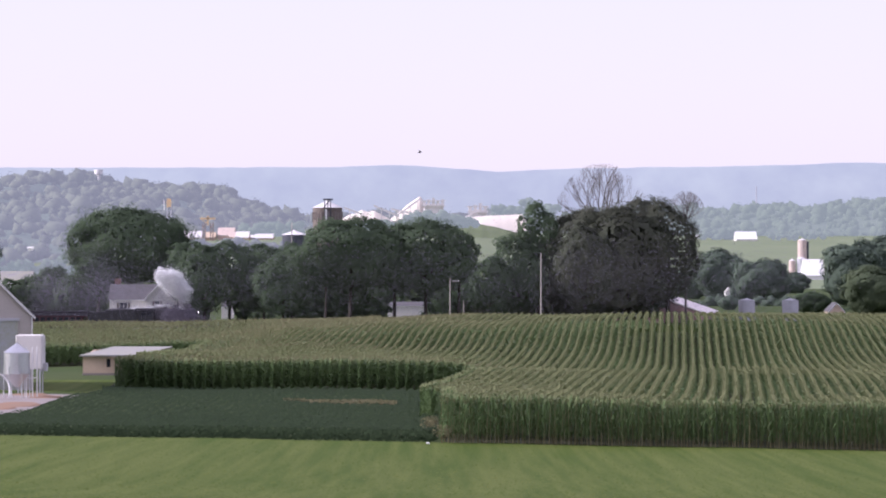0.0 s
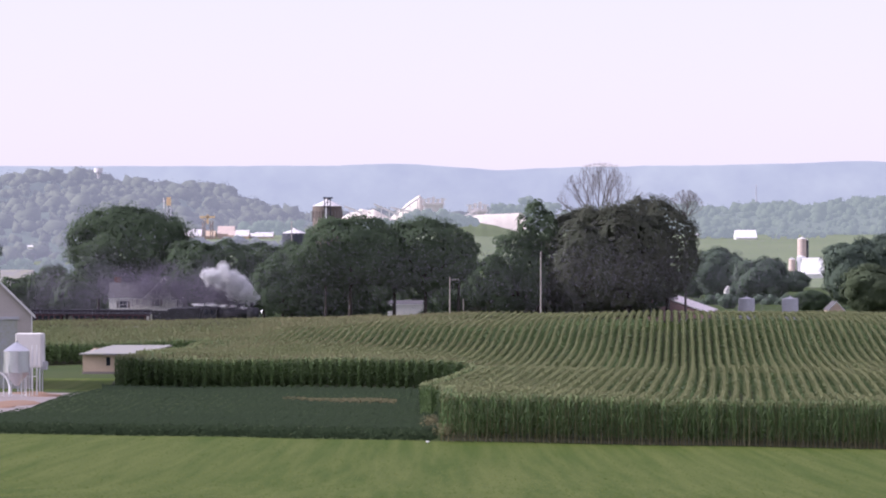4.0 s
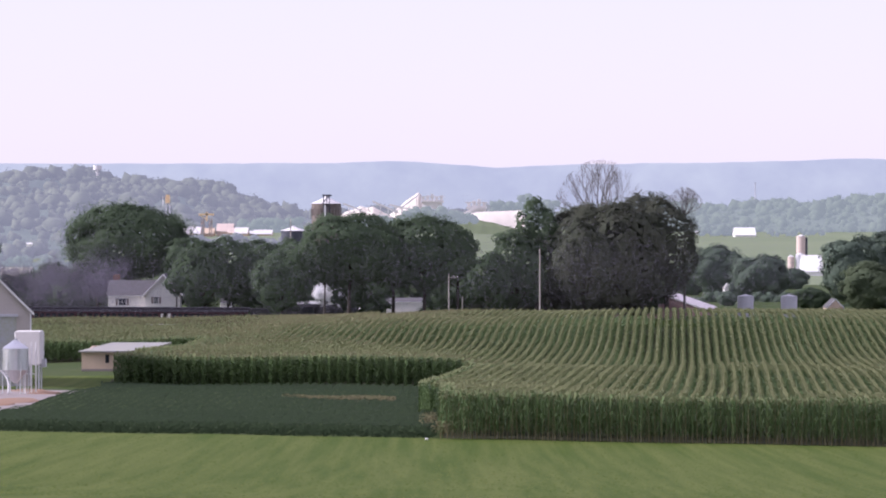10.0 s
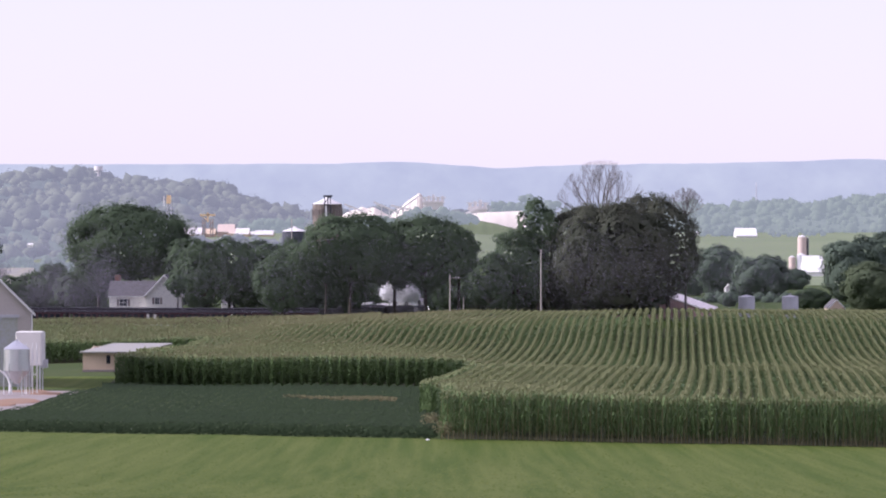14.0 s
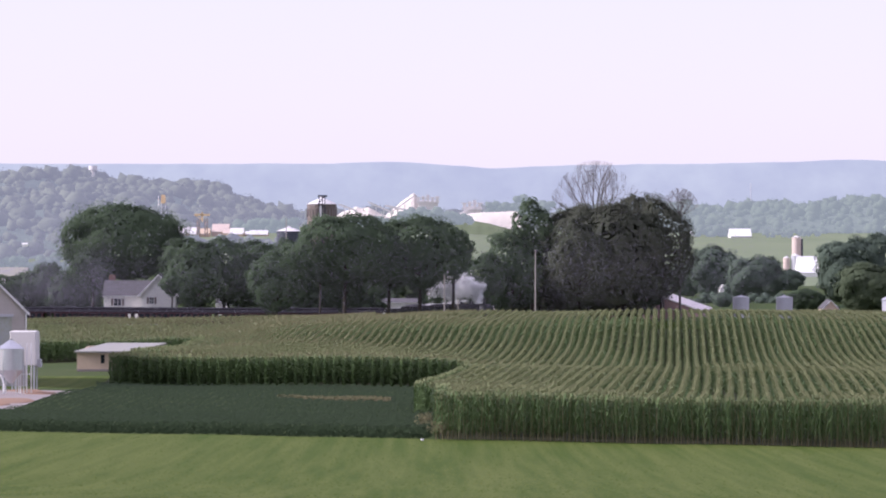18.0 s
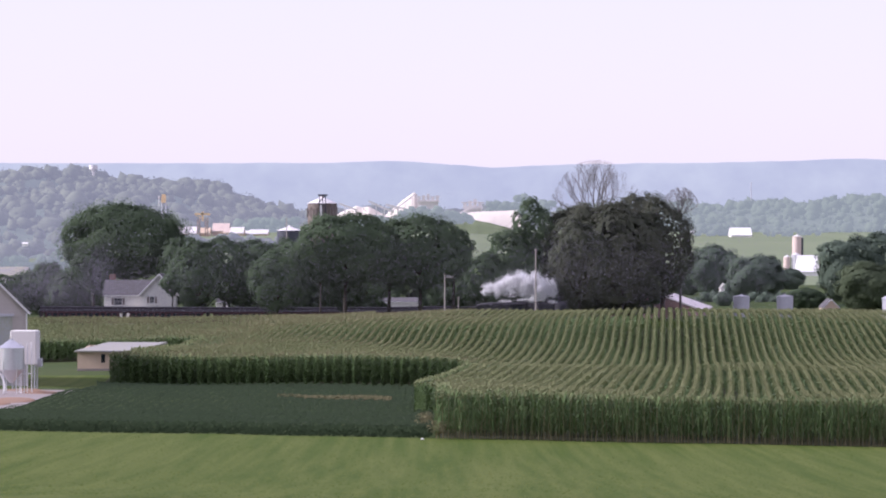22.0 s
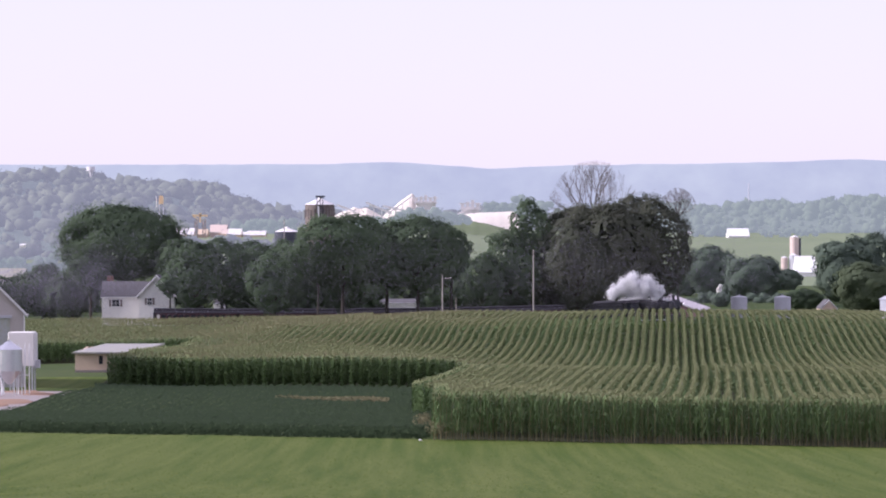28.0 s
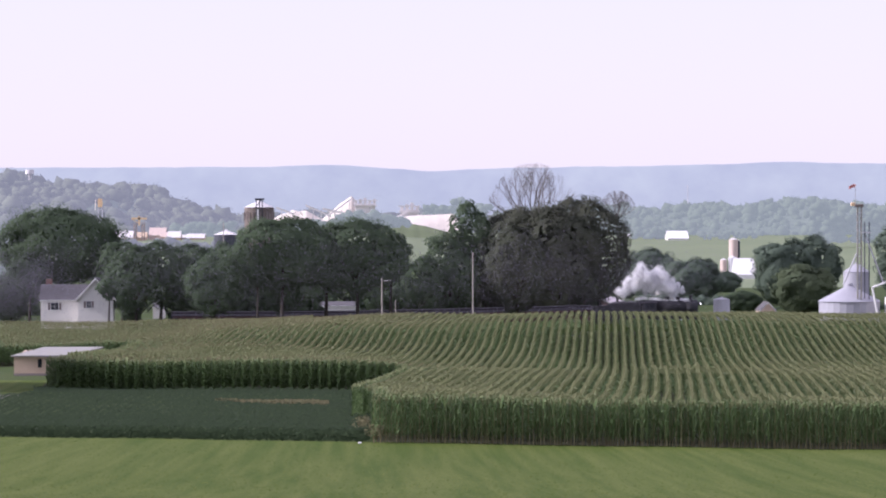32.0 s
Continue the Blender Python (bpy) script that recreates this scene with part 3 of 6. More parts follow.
tall = rng.normal(2.38, 0.025, len(feet)) + np.where(feet[:, 1] < 236, 0.28, 0.0) + 0.12 * np.sin(feet[:, 0] * 0.3) * np.sin(feet[:, 1] * 0.09)
tall += 0.55 * np.clip((342 - feet[:, 1]) / 25, 0, 1) * (feet[:, 1] > 312) * np.clip((4 - feet[:, 0]) / 4, 0, 1)
# plants in the outer rows show their whole height
edge = ~(in_corn(feet[:, 0], feet[:, 1] - 1.1) & in_corn(feet[:, 0] - 0.9, feet[:, 1]))
corn_field = thing("corn_field", (0, 0, 0), "tall green corn in long straight rows, tasselled, over rolling ground", "corn field")
corn_field["kind"] = "stuff"
inner = ~edge
back = inner & (feet[:, 1] > 400)
fore = inner & ~back
rim = inner & ~(in_corn(feet[:, 0], feet[:, 1] - 9) & in_corn(feet[:, 0] - 4, feet[:, 1]))
high = rim & ((feet[:, 1] > 300) | (feet[:, 1] < 217))
slope = fore & (feet[:, 1] > 328)
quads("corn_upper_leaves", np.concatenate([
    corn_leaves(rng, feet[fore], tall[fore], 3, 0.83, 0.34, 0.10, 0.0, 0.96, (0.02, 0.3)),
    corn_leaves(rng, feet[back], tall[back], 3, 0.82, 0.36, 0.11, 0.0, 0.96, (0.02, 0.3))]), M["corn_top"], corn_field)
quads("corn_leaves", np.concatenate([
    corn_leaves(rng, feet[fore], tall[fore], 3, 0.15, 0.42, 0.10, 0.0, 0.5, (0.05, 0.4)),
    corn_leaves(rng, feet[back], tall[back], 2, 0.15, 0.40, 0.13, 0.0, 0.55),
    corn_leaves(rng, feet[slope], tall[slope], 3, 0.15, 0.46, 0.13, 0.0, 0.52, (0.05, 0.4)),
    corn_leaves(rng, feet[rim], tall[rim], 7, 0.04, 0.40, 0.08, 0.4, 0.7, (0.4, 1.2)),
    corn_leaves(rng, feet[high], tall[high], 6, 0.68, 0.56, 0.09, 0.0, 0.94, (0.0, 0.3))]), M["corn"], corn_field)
front_edge = edge & (feet[:, 1] < 225)
row_ends = edge & ~front_edge
quads("corn_edge_leaves", corn_leaves(rng, feet[front_edge], tall[front_edge], 26, 0.04, 0.34, 0.032, 0.0, 0.9, (0.9, 1.7)), M["corn"], corn_field)
quads("corn_row_end_leaves", corn_leaves(rng, feet[row_ends], tall[row_ends], 40, 0.04, 0.27, 0.055, 0.0, 0.88, (0.5, 1.4)), M["corn"], corn_field)
dry = (feet[:, 0] > -0.103 * feet[:, 1]) & (feet[:, 0] < 4 + rng.normal(0, 5, len(feet))) & ((feet[:, 1] > 360) | ((feet[:, 1] > 318) & (feet[:, 1] < 330)))
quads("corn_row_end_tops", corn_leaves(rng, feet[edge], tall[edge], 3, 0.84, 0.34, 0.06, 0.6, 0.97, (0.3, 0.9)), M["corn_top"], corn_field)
quads("corn_tassels", tassels(rng, feet[~dry], tall[~dry], 1), M["tassel"], corn_field)
quads("dry_corn_tassels", tassels(rng, feet[dry], tall[dry], 1), M["dry_tassel"], corn_field)
ef, et = feet[front_edge], tall[front_edge]
st = []
for a in (0.0, 1.57):
    s = np.array([math.cos(a), math.sin(a), 0]) * 0.018
    top = ef + np.stack([np.zeros(len(ef)), np.zeros(len(ef)), et * 0.95], 1)
    st.append(np.stack([ef - s, ef + s, top + s * 0.5, top - s * 0.5], 1))
quads("corn_stalks", np.concatenate(st), M["stalk"], corn_field)

# single plants along the near edge
rng = np.random.default_rng(6)
PLANTS = []
for v in range(4):
    p = thing("corn_plant", (0, 0, -200), "single tall green corn plant with tassel at the field's edge", "corn plant", "corn plants along the near edge")
    h = 2.45 + 0.1 * v
    bm = bmesh.new()
    tube(bm, (0, 0, 0), (0.02, 0, h * 0.55), 0.022, 0.018, 6)
    tube(bm, (0.02, 0, h * 0.55), (0.0, 0.02, h * 0.97), 0.018, 0.008, 6)
    part("stalk", bm, M["stalk"], p)
    one = np.zeros((1, 3))
    for k in range(11):
        a = (k % 2) * math.pi + rng.uniform(-0.6, 0.6) + v
        z, ln = h * (0.14 + 0.072 * k), rng.uniform(0.6, 0.85) * (0.75 if k < 2 or k > 8 else 1)
        d, s = np.array([math.cos(a), math.sin(a), 0]), np.array([-math.sin(a), math.cos(a), 0])
        up = rng.uniform(0.5, 0.9)
        pts = []
        for i, (o, zz, w) in enumerate(((0, 0, 0.02), (0.18, up * 0.9, 0.032), (0.42, up * 1.3, 0.028), (0.7, up * 1.2, 0.018), (0.9, up * 0.7, 0.003))):
            c = np.array([0, 0, z]) + d * ln * o + np.array([0, 0, ln * zz])
            pts += [tuple(c - s * w), tuple(c + s * w)]
        fs = [(2 * i, 2 * i + 1, 2 * i + 3, 2 * i + 2) for i in range(4)]
        sheet("leaf", pts, fs, M["corn"], p)
    quads("tassel", tassels(rng, one, np.array([h]), 6), M["tassel"], p)
    PLANTS.append(p)
x, k = -0.1, 0
while x < 33.0:
    y = 212.9 + 0.02 * x + rng.uniform(-0.2, 0.2)
    m = pose(x, y, ground_z(x, y), rng.uniform(-3, 3), rng.uniform(-3, 3), rng.uniform(0, 360))
    if k < 4:
        PLANTS[k].matrix_basis = m
    else:
        copy_thing(PLANTS[k % 4], m)
    k += 1
    x += rng.uniform(0.12, 0.42)

n = 9000
x = rng.uniform(-12, 68, n)
y = rng.uniform(440.2, 444, n)
c = np.stack([x, y, land(x, y) + rng.uniform(0.05, 0.8, n)], 1)
tagged(quads("field_bank_grass", leaf_quads(rng, c, rng.normal(size=(n, 3)) * [0.5, 1, 0.3], rng.uniform(0.12, 0.25, n)), M["blade"]), "tall rough grass along the far edge of the corn", "grass", kind="stuff")

# ---- soybeans, dry strip, mown grass ----
rng = np.random.default_rng(8)
n = 118000
y = 214 + (322 - 214) * rng.random(n) ** 1.2
x = rng.uniform(-0.135, 0.0, n) * y
bay = np.where(y < 252, -0.4, -2.8 + (y - 240) * 0.07)
strip = (np.abs(y - 276 + 0.35 * (x + 8) - np.sin(x * 0.9)) < np.interp(x, [-12.5, -9, -7, -3.6], [0.2, 0.9, 2.4, 1.8])) & (x > -12.5) & (x < -3.6)
ok = (x < bay) & (y > 214 + 0.02 * x) & (y < 314 + 0.06 * (x + 28.8)) & ~((y > 236) & (x < y * np.interp(y, [236, 244, 255, 277, 294], [-0.13, -0.1228, -0.1134, -0.1056, -0.0946]))) & ~strip
x, y = x[ok], y[ok]
c = np.stack([x, y, land(x, y) + rng.uniform(0.34, 0.5, len(x)) * (y > 217.5) + rng.uniform(0.02, 0.62, len(x)) * (y <= 217.5) + 0.18 * (y < 240) * (y > 217.5) + 0.05 * np.sin(x * 8.27)], 1)
soy = quads("soybean_crop", leaf_quads(rng, c, np.where((y > 217.5)[:, None], [[0, -0.25, 1.0]], [[0.0, -0.8, 0.6]]) + rng.normal(size=(len(x), 3)) * 0.14, rng.uniform(0.07, 0.13, len(x))), M["soy"])
tagged(soy, "dark green soybean crop, waist high, before the corn", "crop", kind="stuff")
n = 5200
x = -12.5 + 8.9 * rng.random(n) ** 0.6
wide = np.interp(x, [-12.5, -9, -7, -3.6], [0.8, 1.8, 4.0, 3.2])
y = 276 - 0.35 * (x + 8) + np.sin(x * 0.9) + rng.normal(0, 0.45, n) * wide
x = np.concatenate([x, rng.normal(-0.75, 0.3, 700), rng.normal(0.05, 0.3, 300)])
y = np.concatenate([y, rng.uniform(219, 232, 700), rng.uniform(211.9, 214.0, 300)])
c = np.stack([x, y, land(x, y) + rng.uniform(0.3, 0.62, len(x)) + np.where(y < 240, rng.uniform(0.0, 0.5, len(x)), 0)], 1)
tagged(quads("dry_grass", leaf_quads(rng, c, np.array([0, -0.3, 1.0]) + rng.normal(size=(len(x), 3)) * 0.4, rng.uniform(0.04, 0.1, len(x))), M["dry"]), "dry tan grass strip in the soybeans", "grass", kind="stuff")
n = 36000
y = 122 + 92 * rng.random(n)
x = rng.uniform(-0.135, 0.152, n) * y
ok = y < 213.5 + 0.02 * x
x, y = x[ok], y[ok]
swath = 0.9 * np.sin((x - 0.075 * y + 1.2 * np.sin(y * 0.035 + x * 0.06)) * 2.3 + 2.5 * np.sin(x * 0.31)) + 0.6 * np.sin(x * 0.21 + y * 0.10) * np.sin(x * 0.13 - y * 0.05) + rng.normal(0, 0.75, len(x))
swath -= np.clip((y - 165) / 20, 0, 1) * 0.7
for pale, mat in ((False, "blade"), (True, "cut")):
    s = (swath > 0.35) == pale
    c = np.stack([x[s], y[s], land(x[s], y[s]) + 0.03], 1)
    tagged(quads("mown_grass", leaf_quads(rng, c, np.tile([0.0, -0.1, 1.0], (s.sum(), 1)) + rng.normal(size=(s.sum(), 3)) * 0.12, rng.uniform(0.03, 0.075, s.sum())), M[mat]), "pale cut hay lying in soft swaths" if pale else "short green mown hay grass", "grass", kind="stuff")

# ---- distance: wooded hills ----
def wooded_hill(name, outline, y_ridge, y_front, low, label, seed, count, crown, mat, ground_mat):
    """outline: x, z along the ridge; the slope comes down to height low at y_front, where it is nearer."""
    rng = np.random.default_rng(seed)
    ox = np.array([p[0] for p in outline])
    oz = np.array([p[1] for p in outline])
    t = thing(name, (0, 0, 0), label, "hill")
    t["kind"] = "structure"
    xs = np.linspace(ox[0], ox[-1], 70)

    def up(x, f):
        return low + (np.interp(x, ox, oz) - crown * 1.2 - low) * np.sin(f * np.pi / 2)
    verts, faces = [], []
    for j in range(9):
        f = j / 8
        verts += [(x, y_front + (y_ridge - y_front) * f, float(up(x, f)) - (25 if j == 0 else 0)) for x in xs]
    for j in range(8):
        faces += [(j * 70 + i, j * 70 + i + 1, (j + 1) * 70 + i + 1, (j + 1) * 70 + i) for i in range(69)]
    sheet("slope", verts, faces, ground_mat, t, smooth=True)
    cs, rs, fringe = [], [], []
    for k in range(count):
        f = 1.0 if k < count * 0.22 else rng.random() ** 0.8
        x = rng.uniform(ox[0], ox[-1])
        r = crown * (rng.uniform(0.3, 0.6) if rng.random() < 0.75 else rng.uniform(0.6, 1.05))
        p = (x, y_front + (y_ridge - y_front) * f, float(up(x, f)) + r * 0.35)
        cs.append(p)
        rs.append((r * rng.uniform(0.8, 1.15), r * 0.8, r * rng.uniform(0.65, 1.05)))
        fringe.append(lobe(rng, p, np.array(rs[-1]) * 1.03, int(10 + 18 * r / crown), crown * 0.1, 0.85))
    lumps("woodland", rng, np.array(cs), np.array(rs) * 0.9, mat, t, 0.3)["kind"] = "stuff"
    quads("woodland_leaves", np.concatenate(fringe), mat, t)["kind"] = "stuff"
    return t


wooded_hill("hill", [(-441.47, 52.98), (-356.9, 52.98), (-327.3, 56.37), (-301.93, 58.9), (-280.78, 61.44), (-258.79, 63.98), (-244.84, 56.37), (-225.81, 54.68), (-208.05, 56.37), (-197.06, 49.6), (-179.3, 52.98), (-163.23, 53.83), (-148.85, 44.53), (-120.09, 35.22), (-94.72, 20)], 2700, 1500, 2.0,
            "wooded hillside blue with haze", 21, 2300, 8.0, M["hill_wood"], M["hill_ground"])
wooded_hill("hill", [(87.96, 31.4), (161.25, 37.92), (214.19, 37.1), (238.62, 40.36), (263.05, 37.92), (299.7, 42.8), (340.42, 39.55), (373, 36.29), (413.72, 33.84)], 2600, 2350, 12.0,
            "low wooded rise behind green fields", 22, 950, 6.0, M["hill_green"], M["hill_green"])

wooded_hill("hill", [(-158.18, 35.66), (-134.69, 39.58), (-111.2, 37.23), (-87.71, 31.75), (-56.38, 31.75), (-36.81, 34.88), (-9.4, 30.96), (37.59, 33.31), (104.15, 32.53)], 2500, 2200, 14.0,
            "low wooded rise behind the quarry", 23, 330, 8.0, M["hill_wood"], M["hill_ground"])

# ---- trees along the railway ----
def tree_between(left, right, top, low, y, mat, label, seed, ragged=1.4, size=0.17, **more):
    """A tree whose crown fills the bearings left to right, from top down to low, at the distance y."""
    k = y * MARK
    w_, h_ = (right - left) * k, (low - top) * k
    return tree(((left + right) / 2 - AHEAD) * k, y, EYE_Z - (top - LEVEL) * k, w_ / 2, EYE_Z - (low - LEVEL) * k, M[mat], label, seed, int(np.clip(28 * w_ * h_, 900, 10000)), size, int(np.clip(w_ * h_ / 5.5, 8, 44)), ragged, **more)


DARK = "broad dark green leafy tree near the railway"
FRONT = "broad dark green tree standing before the railway"
BROWN = "tall broad tree with browning foliage beside the railway"
for left, right, top, low, y, mat, label, ragged in (
        # behind the track
        (130, 215, 440, 520, 724, "leaf", DARK, 1.2),
        (316, 404, 433, 553, 698, "leaf", DARK, 1.3),
        (362, 446, 424, 541, 702, "leaf", DARK, 1.3),
        (300, 372, 452, 540, 715, "leaf", DARK, 1.3),
        (412, 492, 430, 553, 718, "leaf", DARK, 1.5),
        (424, 506, 436, 553, 706, "leaf", DARK, 1.3),
        (468, 562, 429, 553, 712, "leaf", DARK, 1.3),
        (540, 640, 440, 553, 716, "leaf", DARK, 1.2),
        (610, 700, 440, 553, 712, "leaf", DARK, 1.2),
        (752, 846, 436, 520, 724, "leaf", DARK, 1.4),
        (822, 906, 452, 555, 700, "leaf", DARK, 1.4),
        (862, 968, 411, 555, 704, "leaf", DARK, 1.5),
        (914, 988, 356, 470, 708, "leaf", "tall narrow dark green tree with gaps in its crown", 2.0),
        (950, 1112, 372, 556, 710, "leaf_brown", BROWN, 1.3),
        (1030, 1184, 362, 556, 702, "leaf_brown", BROWN, 1.3),
        (1004, 1140, 366, 556, 706, "leaf_brown", BROWN, 1.2),
        (1092, 1176, 346, 440, 714, "leaf_brown", BROWN, 1.5),
        (1124, 1236, 351, 536, 706, "leaf_brown", "tall dark tree at the end of the row", 1.1),
        # before the track
        (448, 548, 452, 558, 652, "leaf", "small dark green tree before the railway", 1.2),
        (520, 716, 384, 508, 648, "leaf", FRONT, 1.3),
        (580, 652, 440, 556, 654, "leaf", FRONT, 1.3),
        (654, 738, 398, 512, 655, "leaf", FRONT, 1.5),
        (664, 838, 386, 518, 650, "leaf", FRONT, 1.6),
        (772, 848, 412, 474, 652, "leaf", FRONT, 2.2),
        (982, 1084, 396, 554, 654, "leaf_brown", BROWN, 1.3)):
    tree_between(left, right, top, low, y, mat, label, left + right, ragged)
tree_between(119, 338, 366, 506, 730, "leaf", "large domed dark green tree behind the house", 453, 0.7, dome=1.0)
tree_between(286, 392, 428, 545, 722, "leaf", DARK, 454, 1.2, dome=0.7)
# drooping boughs under the front trees
for left, right, top, low, y in ((560, 588, 482, 506, 646), (764, 800, 500, 553, 690), (804, 838, 490, 553, 690)):
    tree_between(left, right, top, low, y, "leaf", "small dark tree with thin foliage under the tall trees", left, 2.4, 0.15, group="small trees under the tall ones")
bare_tree(32.6, 745, 33.2, 10.0, 21.0, 12, "bare dead tree with a fan of grey branches", size=1.0)
bare_tree(47.93, 715, 27.17, 4.03, 21.68, 14, "dead grey twigs of a bare tree", size=0.6)
for i, (x_, d_, tp_, hf_) in enumerate(((-18.22, 718, 7.63, 3.37), (0.69, 735, 7.91, 2.76), (-27.32, 730, 8, 3.89), (-48.17, 712, 6.62, 2.23), (-40.7, 730, 6.85, 2.06), (-16.15, 716, 8.79, 2.69), (5.69, 712, 8.65, 3.03), (10.71, 712, 9.73, 3.24), (16.28, 712, 10.27, 3.24), (22.41, 712, 11.38, 3.66), (30.78, 712, 12.46, 4.31), (37.47, 712, 12.98, 3.89))):
    tree(x_, d_, tp_, hf_, 0.5, M["leaf" if i < 6 else "leaf_brown"], "low dark dull bush under the trees", 60 + i, 900, 0.2, 9, 1.5, "bush", group="bushes along the railway")
tree(-68.9, 520, 25.7, 4.56, 8.19, M["leaf_light"], "tall green tree beside the farmyard", 35, 3000)
tree(-51.0, 690, 10.6, 2.4, 6.2, M["leaf"], "small dark tree against the house gable", 36, 900, 0.15, 8, 2.0)
# left of the house
tree(-80.66, 740, 11.66, 5.33, 0.88, M["leaf"], "dull dark green tree behind the track", 31, 2400)
tree(-74.13, 735, 10.56, 5.53, 1.01, M["leaf"], "dull dark green tree behind the track", 32, 2400)
tree(-87.39, 745, 9.5, 4.67, 0.75, M["leaf"], "dull green tree beside a farm roof", 33, 2000)
tree(-93.7, 735, 12.86, 3.45, 1.01, M["leaf_light"], "green tree beside a farm roof", 34, 2000)
# right
RIGHT = "dark green farmyard tree beyond the railway"
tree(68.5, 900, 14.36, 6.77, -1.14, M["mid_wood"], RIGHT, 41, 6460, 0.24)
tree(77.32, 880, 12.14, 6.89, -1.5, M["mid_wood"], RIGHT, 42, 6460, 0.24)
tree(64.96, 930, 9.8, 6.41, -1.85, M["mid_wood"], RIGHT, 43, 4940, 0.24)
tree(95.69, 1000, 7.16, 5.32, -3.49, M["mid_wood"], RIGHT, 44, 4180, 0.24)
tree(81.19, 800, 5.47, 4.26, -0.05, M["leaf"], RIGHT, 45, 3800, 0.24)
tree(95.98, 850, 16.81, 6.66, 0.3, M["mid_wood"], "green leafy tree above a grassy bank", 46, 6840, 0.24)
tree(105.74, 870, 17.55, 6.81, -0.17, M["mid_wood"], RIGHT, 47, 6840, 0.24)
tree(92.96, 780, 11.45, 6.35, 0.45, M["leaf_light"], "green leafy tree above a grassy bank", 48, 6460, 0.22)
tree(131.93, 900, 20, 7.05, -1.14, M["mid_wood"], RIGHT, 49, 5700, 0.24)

# ---- the railway ----
TRACK_Y = 672.0


def track_z(x):
    """Falling slightly on the left, climbing gently to the right."""
    d = x + 8.0
    return 0.30 - 0.005 * (x + 70) + 0.01523 * (d + math.sqrt(d * d + 400.0))


bm = bmesh.new()
ALONG = [-130.0 + 20 * i for i in range(14)]
last = None
for a in ALONG:
    row = [bm.verts.new((a, TRACK_Y + p, track_z(a) + q)) for p, q in ((-3.4, -1.6), (-1.7, -0.2), (1.7, -0.2), (3.4, -1.6))]
    if last:
        for i in range(3):
            bm.faces.new((last[i], row[i], row[i + 1], last[i + 1]))
    last = row
track = thing("railway_track", (0, 0, 0), "single railway track on pale ballast behind the corn", "railway")
track["kind"] = "structure"
part("ballast", bm, M["ballast"], track)
for s in (-0.72, 0.72):
    bm = bmesh.new()
    for a, b in zip(ALONG, ALONG[1:]):
        tube(bm, (a, TRACK_Y + s, track_z(a) - 0.06), (b, TRACK_Y + s, track_z(b) - 0.06), 0.06, n=6)
    part("rail", bm, M["rail"], track)


def wheel(parent, x, y, r, name="wheel"):
    bm = bmesh.new()
    tube(bm, (0, -0.07, 0), (0, 0.07, 0), r, n=20)
    w = part(name, bm, M["iron"], parent)
    tubed("hub", (0, -0.11, 0), (0, 0.11, 0), r * 0.25, M["grey_iron"], w, n=10)
    w.location = (x, y, r)
    return w


